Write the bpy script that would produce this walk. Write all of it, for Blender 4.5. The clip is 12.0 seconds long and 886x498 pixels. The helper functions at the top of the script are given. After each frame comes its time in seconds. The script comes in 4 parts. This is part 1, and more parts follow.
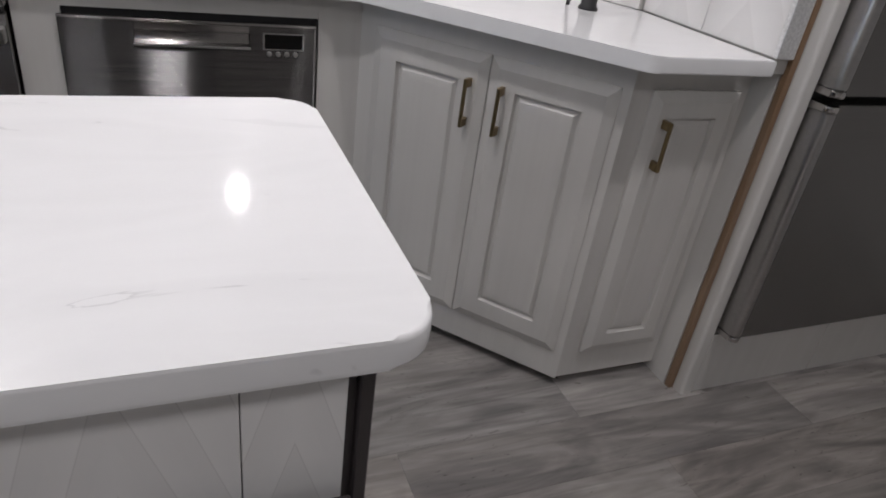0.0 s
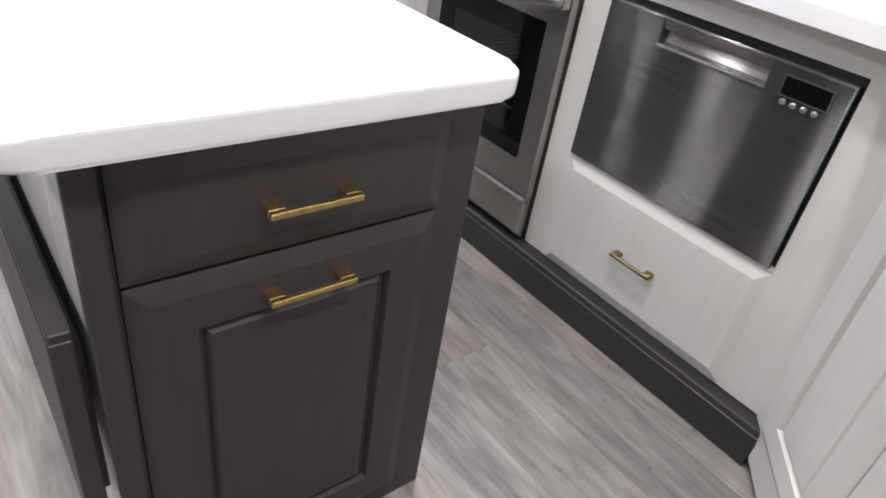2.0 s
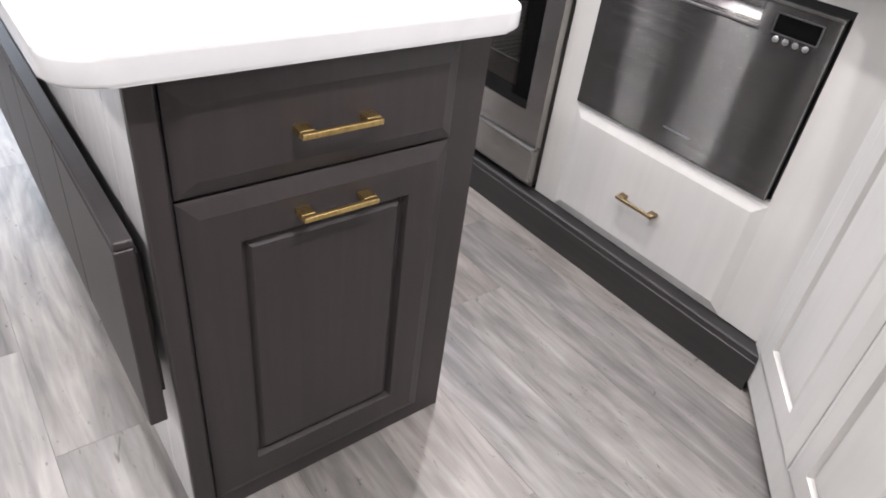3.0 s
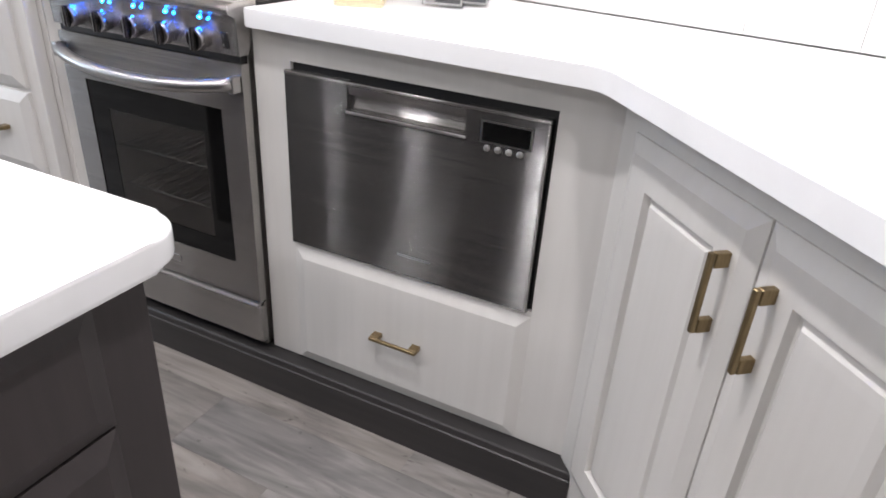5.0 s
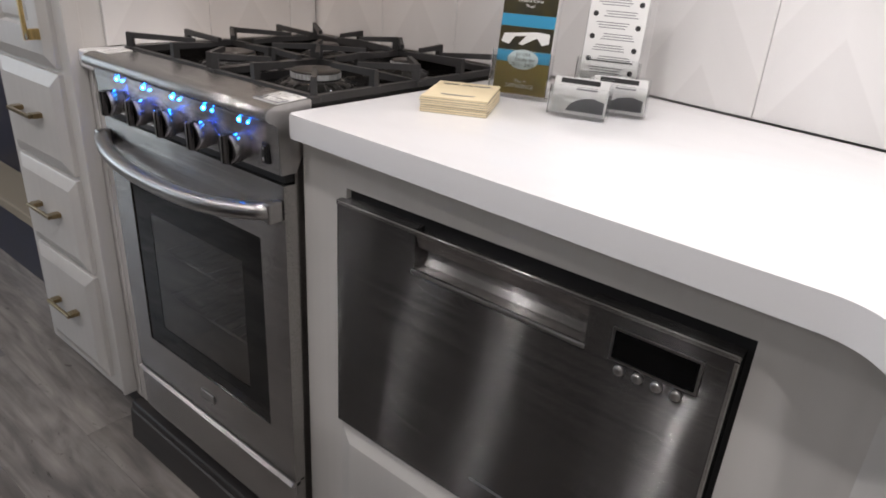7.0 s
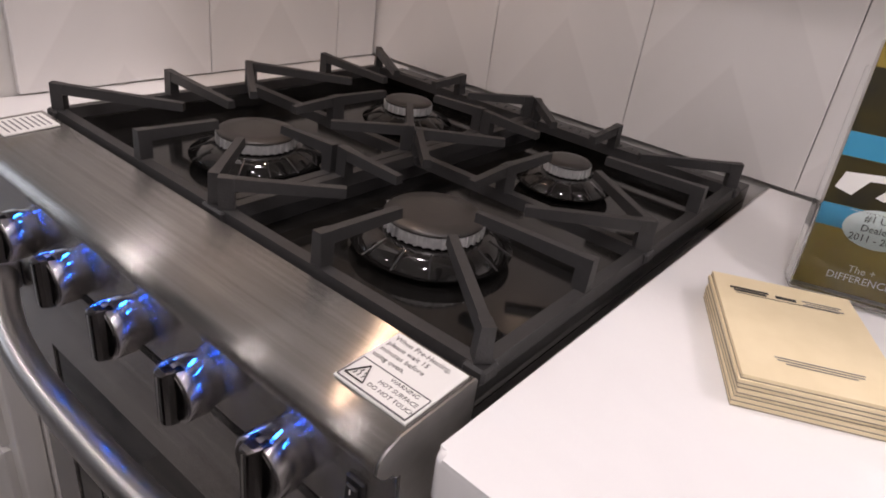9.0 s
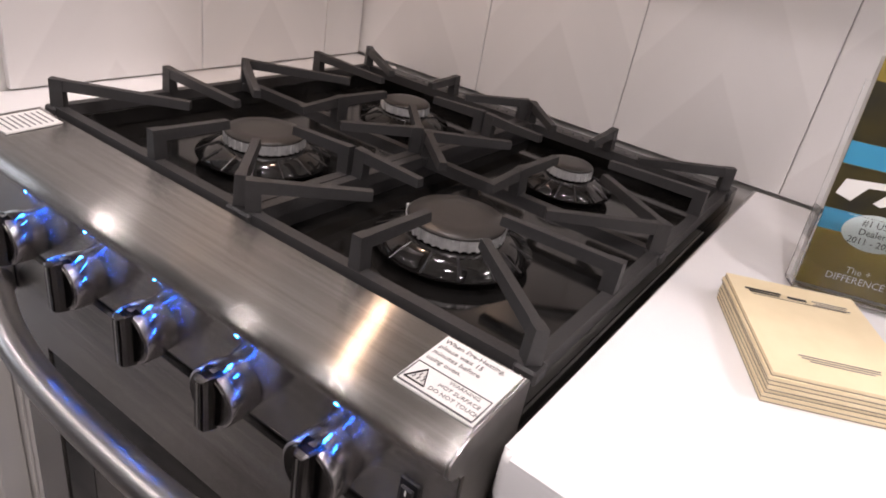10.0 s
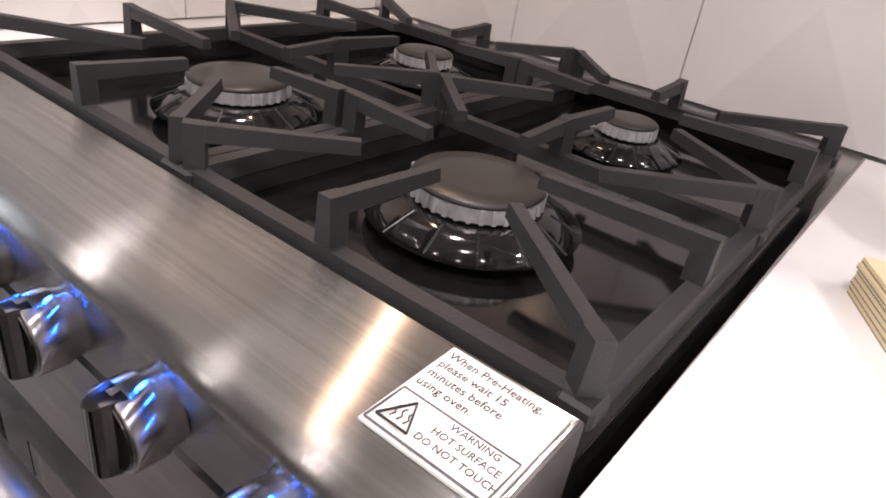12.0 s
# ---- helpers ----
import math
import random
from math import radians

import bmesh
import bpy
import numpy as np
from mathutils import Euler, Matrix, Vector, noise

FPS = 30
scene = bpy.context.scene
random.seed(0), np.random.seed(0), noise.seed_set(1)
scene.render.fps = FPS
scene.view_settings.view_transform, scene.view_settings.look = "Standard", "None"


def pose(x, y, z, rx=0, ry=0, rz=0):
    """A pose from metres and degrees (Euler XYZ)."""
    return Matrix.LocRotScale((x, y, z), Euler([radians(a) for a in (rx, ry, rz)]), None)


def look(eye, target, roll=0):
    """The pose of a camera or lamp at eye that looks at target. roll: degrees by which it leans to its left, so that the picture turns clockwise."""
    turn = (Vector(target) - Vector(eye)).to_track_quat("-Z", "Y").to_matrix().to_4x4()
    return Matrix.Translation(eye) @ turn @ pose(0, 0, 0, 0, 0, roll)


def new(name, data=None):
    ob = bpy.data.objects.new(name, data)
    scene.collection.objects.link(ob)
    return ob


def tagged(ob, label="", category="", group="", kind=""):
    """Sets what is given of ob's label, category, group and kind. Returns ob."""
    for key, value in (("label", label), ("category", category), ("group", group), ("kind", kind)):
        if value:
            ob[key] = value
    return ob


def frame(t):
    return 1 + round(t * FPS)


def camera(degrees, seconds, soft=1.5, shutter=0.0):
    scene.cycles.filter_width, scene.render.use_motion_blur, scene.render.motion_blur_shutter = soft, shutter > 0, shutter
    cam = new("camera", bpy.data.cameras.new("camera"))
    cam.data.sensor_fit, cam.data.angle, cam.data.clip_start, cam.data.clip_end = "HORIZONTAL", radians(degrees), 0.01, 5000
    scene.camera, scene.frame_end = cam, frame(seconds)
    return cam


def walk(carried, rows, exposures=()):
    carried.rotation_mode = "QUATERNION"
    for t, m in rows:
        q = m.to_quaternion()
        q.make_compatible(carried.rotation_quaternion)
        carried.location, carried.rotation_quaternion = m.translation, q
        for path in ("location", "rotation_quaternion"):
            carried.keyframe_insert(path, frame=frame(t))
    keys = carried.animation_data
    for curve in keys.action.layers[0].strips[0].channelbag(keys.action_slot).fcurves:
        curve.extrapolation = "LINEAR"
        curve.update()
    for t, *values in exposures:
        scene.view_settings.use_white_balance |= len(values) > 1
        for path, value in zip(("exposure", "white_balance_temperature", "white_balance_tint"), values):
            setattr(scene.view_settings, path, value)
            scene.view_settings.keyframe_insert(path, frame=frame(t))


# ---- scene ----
cam = camera(67.4, 12.0, soft=1.8)
PATH = [
    (0, (0.004, 0.053, 1.262), (0.734, 1.628, 0.28), 8.3),
    (0.5, (0.303, 0.113, 1.246), (0.314, 1.826, 0.242), 10.9),
    (1, (0.496, 0.286, 1.236), (0.168, 1.99, 0.242), 10.1),
    (1.5, (0.685, 0.452, 1.222), (-0.232, 1.907, 0.202), 12.4),
    (2, (0.819, 0.476, 1.183), (-0.414, 1.603, 0.084), 9.7),
    (2.5, (0.928, 0.377, 1.167), (-0.315, 1.441, 0.016), 7.9),
    (4.5, (0.797, 0.627, 1.2), (-0.177, 1.985, 0.103), 6.6),
    (5, (0.7, 0.699, 1.205), (-0.044, 2.306, 0.276), 3.8),
    (5.5, (0.629, 0.779, 1.218), (-0.034, 2.456, 0.354), 3.5),
    (6, (0.587, 0.952, 1.233), (-0.278, 2.574, 0.445), 4.9),
    (6.5, (0.568, 1.052, 1.219), (-0.474, 2.569, 0.436), 3.7),
    (8.5, (-0.015, 1.595, 1.238), (-1.243, 2.861, 0.297), 5.6),
    (9, (-0.154, 1.582, 1.252), (-1.188, 3.014, 0.315), 8.2),
    (9.5, (-0.194, 1.555, 1.261), (-1.132, 3.054, 0.328), 9.5),
    (10, (-0.203, 1.538, 1.252), (-1.113, 3.059, 0.325), 10.5),
    (10.5, (-0.231, 1.566, 1.177), (-1.151, 3.06, 0.217), 11.6),
    (11, (-0.267, 1.585, 1.188), (-1.295, 2.982, 0.193), 10.3),
    (11.5, (-0.24, 1.6, 1.191), (-1.296, 2.997, 0.225), 9.3),
    (12, (-0.258, 1.663, 1.169), (-1.252, 3.11, 0.21), 9.1),
]
walk(cam, [(t, look(eye, target, roll)) for t, eye, target, roll in PATH],
     exposures=((0, -0.37, 6500, 12), (0.5, -0.55, 6500, 12), (1.0, -0.2, 6500, 12), (1.5, 0.3, 6500, 12), (2.0, 1.0, 6500, 12), (2.5, 1.4, 6500, 12), (4.5, 1.05, 6500, 12), (5.0, 0.9, 6500, 12), (5.5, 0.6, 6500, 12), (6.5, 0.15, 6600, 11), (8.5, -0.76, 6950, 21), (9.0, -0.25, 6950, 21), (10.0, 0.1, 6950, 21), (11.0, 0.2, 6950, 21), (12.0, 0.45, 6950, 20)))

# ---- world and lights ----
world = bpy.data.worlds.new("sky")
scene.world = world
world.use_nodes = True
sky = world.node_tree.nodes.new("ShaderNodeTexSky")
sky.sky_type, sky.sun_disc = "NISHITA", False
sky.sun_elevation, sky.sun_rotation = radians(40), radians(200)
world.node_tree.links.new(sky.outputs[0], world.node_tree.nodes["Background"].inputs[0])
world.node_tree.nodes["Background"].inputs[1].default_value = 0.12


def lamp(name, place, watts, size, color, spread=160):
    data = bpy.data.lights.new(name, "AREA")
    data.shape, data.size, data.energy, data.color, data.spread = "DISK", size, watts, color, radians(spread)
    ob = new(name, data)
    ob.location = place
    return ob


NEUTRAL, WARM = (1.0, 0.975, 0.99), (1.0, 0.72, 0.5)
CEILING = 2.3
SOFFIT = 1.56
CEILING_LAMPS = [(-2.6, 0.9, 6), (-2.0, 0.4, 3.5), (-1.45, 0.4, 3.5), (-0.9, 0.4, 3.5), (-0.66, 1.955, 5), (0.0, 1.2, 8.6), (1.1, 0.75, 8.6), (-1.45, -0.8, 5), (-0.42, -0.7, 6), (0.9, -0.8, 7.5)]
COUNTER_LAMPS = [(0.19, 2.1), (0.75, 2.0)]
HOOD_LAMPS = [(-0.77, 2.13)]
for x, y, watts in CEILING_LAMPS:
    lamp("ceiling_lamp", (x, y, CEILING - 0.016), watts, 0.09, NEUTRAL)
for x, y in COUNTER_LAMPS:
    lamp("counter_lamp", (x, y, SOFFIT - 0.014), 1.5, 0.05, NEUTRAL, 165)
for x, y in HOOD_LAMPS:
    lamp("hood_lamp", (x, y, SOFFIT - 0.014), 0.55, 0.022, WARM, 175)

daylight = bpy.data.lights.new("window_daylight", "AREA")
daylight.shape, daylight.size, daylight.size_y, daylight.energy, daylight.color = "RECTANGLE", 1.5, 1.1, 14, (0.72, 0.86, 1.0)
sky_lamp = new("window_daylight", daylight)
sky_lamp.matrix_world = look((-4.18, 0.3, 1.3), (-2.0, 0.3, 1.0))

# ---- materials ----
def material(name, color, rough=0.5, metal=0.0, coat=0.0, grain=None, bump=0.0, bump_scale=(60, 60, 60), stretch=(8, 8, 8), vary=0.0, emit=0.0, ior=1.5):
    """A principled surface with two scales of tone and a fine relief."""
    m = bpy.data.materials.new(name)
    m.use_nodes = True
    nt = m.node_tree
    b = nt.nodes["Principled BSDF"]
    b.inputs["Base Color"].default_value = (*color, 1)
    b.inputs["Roughness"].default_value = rough
    b.inputs["Metallic"].default_value = metal
    b.inputs["Coat Weight"].default_value = coat
    b.inputs["IOR"].default_value = ior
    if emit:
        b.inputs["Emission Color"].default_value = (*color, 1)
        b.inputs["Emission Strength"].default_value = emit
    co = nt.nodes.new("ShaderNodeTexCoord")
    if grain:
        mp = nt.nodes.new("ShaderNodeMapping")
        mp.inputs["Scale"].default_value = stretch
        nz = nt.nodes.new("ShaderNodeTexNoise")
        nz.inputs["Scale"].default_value = 1.0
        nz.inputs["Detail"].default_value = 6
        rp = nt.nodes.new("ShaderNodeValToRGB")
        rp.color_ramp.elements[0].position, rp.color_ramp.elements[1].position = 0.35, 0.68
        rp.color_ramp.elements[0].color, rp.color_ramp.elements[1].color = (*grain, 1), (*color, 1)
        big = nt.nodes.new("ShaderNodeTexNoise")
        big.inputs["Scale"].default_value = 3.0
        hs = nt.nodes.new("ShaderNodeHueSaturation")
        rng = nt.nodes.new("ShaderNodeMapRange")
        rng.inputs["To Min"].default_value, rng.inputs["To Max"].default_value = 1 - 0.12 - vary, 1 + 0.06 + vary
        nt.links.new(co.outputs["Object"], mp.inputs[0])
        nt.links.new(mp.outputs[0], nz.inputs["Vector"])
        nt.links.new(nz.outputs[0], rp.inputs[0])
        nt.links.new(co.outputs["Object"], big.inputs["Vector"])
        nt.links.new(big.outputs[0], rng.inputs["Value"])
        nt.links.new(rng.outputs[0], hs.inputs["Value"])
        nt.links.new(rp.outputs[0], hs.inputs["Color"])
        nt.links.new(hs.outputs[0], b.inputs["Base Color"])
    if bump:
        mp2 = nt.nodes.new("ShaderNodeMapping")
        mp2.inputs["Scale"].default_value = bump_scale
        n2 = nt.nodes.new("ShaderNodeTexNoise")
        n2.inputs["Scale"].default_value, n2.inputs["Detail"].default_value = 1.0, 3
        bp = nt.nodes.new("ShaderNodeBump")
        bp.inputs["Strength"].default_value, bp.inputs["Distance"].default_value = bump, 0.001
        nt.links.new(co.outputs["Object"], mp2.inputs[0])
        nt.links.new(mp2.outputs[0], n2.inputs["Vector"])
        nt.links.new(n2.outputs[0], bp.inputs["Height"])
        nt.links.new(bp.outputs[0], b.inputs["Normal"])
    return m


def brushed(m, wave, scatter):
    """Brush marks along x: a faint dent in the sheet, and fine scratches that spread the gloss across them."""
    nt = m.node_tree
    b = nt.nodes["Principled BSDF"]
    co = nt.nodes.new("ShaderNodeTexCoord")

    def noise_of(scale, detail):
        mp = nt.nodes.new("ShaderNodeMapping")
        mp.inputs["Scale"].default_value = scale
        nz = nt.nodes.new("ShaderNodeTexNoise")
        nz.inputs["Scale"].default_value, nz.inputs["Detail"].default_value = 1.0, detail
        nt.links.new(co.outputs["Object"], mp.inputs[0])
        nt.links.new(mp.outputs[0], nz.inputs["Vector"])
        return nz

    dent = nt.nodes.new("ShaderNodeBump")
    dent.inputs["Strength"].default_value, dent.inputs["Distance"].default_value = 1.0, wave
    nt.links.new(noise_of((6.5, 1.2, 1.2), 1).outputs[0], dent.inputs["Height"])
    scratch = nt.nodes.new("ShaderNodeTexWhiteNoise")
    scratch.noise_dimensions = "3D"
    nt.links.new(co.outputs["Object"], scratch.inputs["Vector"])
    rng = nt.nodes.new("ShaderNodeMapRange")
    rng.inputs["To Min"].default_value, rng.inputs["To Max"].default_value = -scatter, scatter
    nt.links.new(scratch.outputs["Value"], rng.inputs["Value"])
    lean = nt.nodes.new("ShaderNodeCombineXYZ")
    nt.links.new(rng.outputs[0], lean.inputs["Y"])
    nt.links.new(rng.outputs[0], lean.inputs["Z"])
    total = nt.nodes.new("ShaderNodeVectorMath")
    total.operation = "ADD"
    nt.links.new(dent.outputs[0], total.inputs[0])
    nt.links.new(lean.outputs[0], total.inputs[1])
    unit = nt.nodes.new("ShaderNodeVectorMath")
    unit.operation = "NORMALIZE"
    nt.links.new(total.outputs[0], unit.inputs[0])
    nt.links.new(unit.outputs[0], b.inputs["Normal"])
    across = nt.nodes.new("ShaderNodeCombineXYZ")
    across.inputs["Y"].default_value = across.inputs["Z"].default_value = 0.7
    b.inputs["Anisotropic"].default_value = 1.0
    nt.links.new(across.outputs[0], b.inputs["Tangent"])
    return m


def quartz_material():
    """White engineered stone with faint grey veins."""
    m = material("quartz", (0.82, 0.82, 0.82), 0.095, bump=0.02, bump_scale=(40, 40, 40))
    nt = m.node_tree
    co = nt.nodes.new("ShaderNodeTexCoord")
    mp = nt.nodes.new("ShaderNodeMapping")
    mp.inputs["Rotation"].default_value = (0, 0, 0.5)
    mp.inputs["Scale"].default_value = (2.2, 7.0, 4.0)
    nz = nt.nodes.new("ShaderNodeTexNoise")
    nz.inputs["Scale"].default_value, nz.inputs["Detail"].default_value, nz.inputs["Distortion"].default_value = 1.3, 5, 0.8
    rp = nt.nodes.new("ShaderNodeValToRGB")
    e = rp.color_ramp.elements
    e[0].position, e[0].color = 0.0, (0.8, 0.8, 0.8, 1)
    e[1].position, e[1].color = 1.0, (0.8, 0.8, 0.8, 1)
    for pos, v in ((0.285, 0.81), (0.293, 0.66), (0.305, 0.8), (0.5, 0.83), (0.685, 0.81), (0.7, 0.77)):
        k = e.new(pos)
        k.color = (v, v, v * 1.005, 1)
    nt.links.new(co.outputs["Object"], mp.inputs[0])
    nt.links.new(mp.outputs[0], nz.inputs["Vector"])
    nt.links.new(nz.outputs[0], rp.inputs[0])
    nt.links.new(rp.outputs[0], nt.nodes["Principled BSDF"].inputs["Base Color"])
    return m


def plank_material():
    """Grey weathered oak vinyl: long grain, dark knots and streaks, each plank with its own shift and tone."""
    m = material("vinyl_plank", (0.4, 0.38, 0.36), 0.38, bump=0.12, bump_scale=(6, 160, 60))
    nt = m.node_tree
    b = nt.nodes["Principled BSDF"]
    co = nt.nodes.new("ShaderNodeTexCoord")
    info = nt.nodes.new("ShaderNodeObjectInfo")
    mul = nt.nodes.new("ShaderNodeMath")
    mul.operation = "MULTIPLY"
    mul.inputs[1].default_value = 37.0
    add = nt.nodes.new("ShaderNodeVectorMath")
    add.operation = "ADD"
    nt.links.new(info.outputs["Random"], mul.inputs[0])
    nt.links.new(co.outputs["Object"], add.inputs[0])
    nt.links.new(mul.outputs[0], add.inputs[1])

    def noise_of(scale, detail, distortion, low, high, dark, light):
        mp = nt.nodes.new("ShaderNodeMapping")
        mp.inputs["Scale"].default_value = scale
        nz = nt.nodes.new("ShaderNodeTexNoise")
        nz.inputs["Scale"].default_value, nz.inputs["Detail"].default_value, nz.inputs["Distortion"].default_value = 1.0, detail, distortion
        rp = nt.nodes.new("ShaderNodeValToRGB")
        rp.color_ramp.elements[0].position, rp.color_ramp.elements[1].position = low, high
        rp.color_ramp.elements[0].color, rp.color_ramp.elements[1].color = (*dark, 1), (*light, 1)
        nt.links.new(add.outputs[0], mp.inputs[0])
        nt.links.new(mp.outputs[0], nz.inputs["Vector"])
        nt.links.new(nz.outputs[0], rp.inputs[0])
        return rp

    grain = noise_of((2.6, 30, 1), 8, 1.6, 0.2, 0.74, (0.28, 0.268, 0.26), (0.52, 0.5, 0.485))
    patch = noise_of((1.8, 8, 1), 6, 2.2, 0.32, 0.64, (0.56, 0.555, 0.56), (1.08, 1.07, 1.06))
    knots = noise_of((9, 26, 1), 3, 3.5, 0.25, 0.34, (0.42, 0.4, 0.39), (1, 1, 1))
    tone = nt.nodes.new("ShaderNodeMapRange")
    tone.inputs["To Min"].default_value, tone.inputs["To Max"].default_value = 0.52, 0.79
    nt.links.new(info.outputs["Random"], tone.inputs["Value"])
    turn = nt.nodes.new("ShaderNodeMath")
    turn.operation = "FRACT"
    nt.links.new(mul.outputs[0], turn.inputs[0])
    tint = nt.nodes.new("ShaderNodeValToRGB")
    tint.color_ramp.elements[0].color, tint.color_ramp.elements[1].color = (0.99, 0.985, 0.985, 1), (1.04, 0.99, 0.945, 1)
    nt.links.new(turn.outputs[0], tint.inputs[0])
    prev = grain.outputs[0]
    for other in (patch.outputs[0], knots.outputs[0], tone.outputs[0], tint.outputs[0]):
        mx = nt.nodes.new("ShaderNodeMix")
        mx.data_type, mx.blend_type = "RGBA", "MULTIPLY"
        mx.inputs["Factor"].default_value = 1
        nt.links.new(prev, mx.inputs["A"])
        nt.links.new(other, mx.inputs["B"])
        prev = mx.outputs["Result"]
    nt.links.new(prev, b.inputs["Base Color"])
    return m


def tile_material(name="glazed_tile", line=0.735, steep=1.5):
    """Glazed white tile with soft chevron folds, their shading put into the colour, mirrored about the middle of each
    tile.
    """
    m = material(name, (0.75, 0.73, 0.71), 0.2, bump=0.05, bump_scale=(5, 5, 9))
    nt = m.node_tree
    co = nt.nodes.new("ShaderNodeTexCoord")
    info = nt.nodes.new("ShaderNodeObjectInfo")
    sep = nt.nodes.new("ShaderNodeSeparateXYZ")
    nt.links.new(co.outputs["Object"], sep.inputs[0])

    def math_node(op, a, bval):
        n = nt.nodes.new("ShaderNodeMath")
        n.operation = op
        for i, v in enumerate((a, bval)):
            if isinstance(v, (int, float)):
                n.inputs[i].default_value = v
            else:
                nt.links.new(v, n.inputs[i])
        return n.outputs[0]
    side = math_node("ABSOLUTE", sep.outputs[0], 0)
    slope = math_node("MULTIPLY", side, steep)
    ramp = math_node("ADD", slope, sep.outputs[2])
    shift = math_node("ADD", ramp, info.outputs["Random"])
    turns = math_node("MULTIPLY", shift, 6.5)
    fold = math_node("FRACT", turns, 0)
    rp = nt.nodes.new("ShaderNodeValToRGB")
    e = rp.color_ramp.elements
    e[0].position, e[0].color = 0.0, (line, line * 0.98, line * 0.965, 1)
    e[1].position, e[1].color = 1.0, (0.735, 0.722, 0.712, 1)
    # ramp tones stand in for light and shade on the folded relief
    for pos, v in ((0.04, 0.78), (0.3, 0.762), (0.52, 0.752), (0.6, 0.742)):
        k = e.new(pos)
        k.color = (v, v * 0.985, v * 0.972, 1)
    nt.links.new(fold, rp.inputs[0])
    nt.links.new(rp.outputs[0], nt.nodes["Principled BSDF"].inputs["Base Color"])
    return m


WHITE = material("glazed_white_paint", (0.64, 0.625, 0.6), 0.38, grain=(0.615, 0.6, 0.575), stretch=(40, 40, 1.6), bump=0.03, bump_scale=(120, 120, 8))
CHARCOAL = material("charcoal_paint", (0.046, 0.038, 0.0385), 0.45, grain=(0.039, 0.0325, 0.033), stretch=(70, 70, 3), bump=0.08, bump_scale=(190, 190, 9))
KICK = material("dark_kick_board", (0.034, 0.031, 0.03), 0.45, grain=(0.024, 0.022, 0.022), stretch=(3, 50, 50), bump=0.1)
QUARTZ = quartz_material()
PLANK = plank_material()
TILE = tile_material()
# darker fold lines paint in the shade of the carved relief
ISLAND_TILE = tile_material("fold_shaded_glazed_tile", 0.62, 3.2)
GROUT = material("grout", (0.5, 0.49, 0.48), 0.8, grain=(0.42, 0.41, 0.4), bump=0.2)
STEEL = brushed(material("brushed_steel", (0.5, 0.482, 0.468), 0.2, 1.0, grain=(0.38, 0.37, 0.36), stretch=(3, 260, 260)), 0.0012, 0.3)
DARK_STEEL = brushed(material("brushed_dark_steel", (0.118, 0.115, 0.116), 0.225, 1.0, grain=(0.185, 0.18, 0.177), stretch=(3, 260, 260)), 0.003, 0.6)
FRIDGE_STEEL = brushed(material("brushed_fridge_steel", (0.26, 0.25, 0.243), 0.24, 1.0, grain=(0.235, 0.227, 0.22), stretch=(3, 260, 260)), 0.002, 0.4)
SMOOTH_STEEL = material("polished_steel", (0.5, 0.49, 0.48), 0.32, 1.0, grain=(0.46, 0.45, 0.44), stretch=(5, 90, 90))
CHROME = material("chrome", (0.55, 0.53, 0.52), 0.12, 1.0)
KNOB_CHROME = brushed(material("turned_chrome", (0.5, 0.48, 0.48), 0.2, 1.0), 0.0, 0.0)
DARK_CHROME = material("dark_chrome", (0.11, 0.105, 0.103), 0.22, 1.0)
ENAMEL = material("black_enamel", (0.012, 0.011, 0.01), 0.09, grain=(0.008, 0.008, 0.008), bump=0.04, bump_scale=(25, 25, 25))
IRON = material("cast_iron", (0.03, 0.0295, 0.03), 0.5, grain=(0.026, 0.0255, 0.026), stretch=(200, 200, 200), bump=0.35, bump_scale=(700, 700, 700))
CAP = material("burner_cap_enamel", (0.03, 0.027, 0.024), 0.36, grain=(0.024, 0.021, 0.019), stretch=(120, 120, 120))
ALU = material("cast_aluminium", (0.85, 0.85, 0.85), 0.35, 0.55, grain=(0.66, 0.66, 0.66), stretch=(150, 150, 150))
BRASS = material("brushed_brass", (0.68, 0.5, 0.22), 0.36, 1.0, grain=(0.5, 0.36, 0.15), stretch=(200, 200, 30))
AGED_BRASS = material("aged_brass", (0.33, 0.25, 0.14), 0.34, 1.0, grain=(0.24, 0.18, 0.1), stretch=(200, 200, 30))
BLACK = material("black_plastic", (0.012, 0.012, 0.013), 0.4, bump=0.05)
MATT_BLACK = material("matt_black_metal", (0.018, 0.018, 0.019), 0.38, 0.3, bump=0.05)
GLASS_BLACK = material("dark_oven_glass", (0.005, 0.005, 0.005), 0.04, ior=1.35)
RACK = material("oven_rack_wire", (0.5, 0.48, 0.45), 0.2, 1.0)
WALL = material("painted_wall", (0.6, 0.59, 0.57), 0.6, grain=(0.56, 0.55, 0.53), bump=0.1)
CEIL = material("ceiling_paint", (0.7, 0.69, 0.67), 0.7, grain=(0.66, 0.65, 0.63), bump=0.1)
OAK = material("brown_edge_strip", (0.26, 0.18, 0.12), 0.5, grain=(0.22, 0.13, 0.07), stretch=(40, 40, 3))
NAVY = material("navy_lacquer", (0.012, 0.016, 0.045), 0.3, grain=(0.01, 0.012, 0.03))
PAPER = material("cream_paper", (0.82, 0.7, 0.47), 0.7, grain=(0.78, 0.66, 0.43), stretch=(40, 40, 40))
CARD_EDGE = material("grey_board", (0.3, 0.26, 0.2), 0.8, bump=0.1)
LABEL_WHITE = material("white_label", (0.78, 0.78, 0.76), 0.35, bump=0.02)
INK = material("black_ink", (0.02, 0.02, 0.02), 0.5)
INK_GREY = material("grey_ink", (0.16, 0.16, 0.17), 0.5)
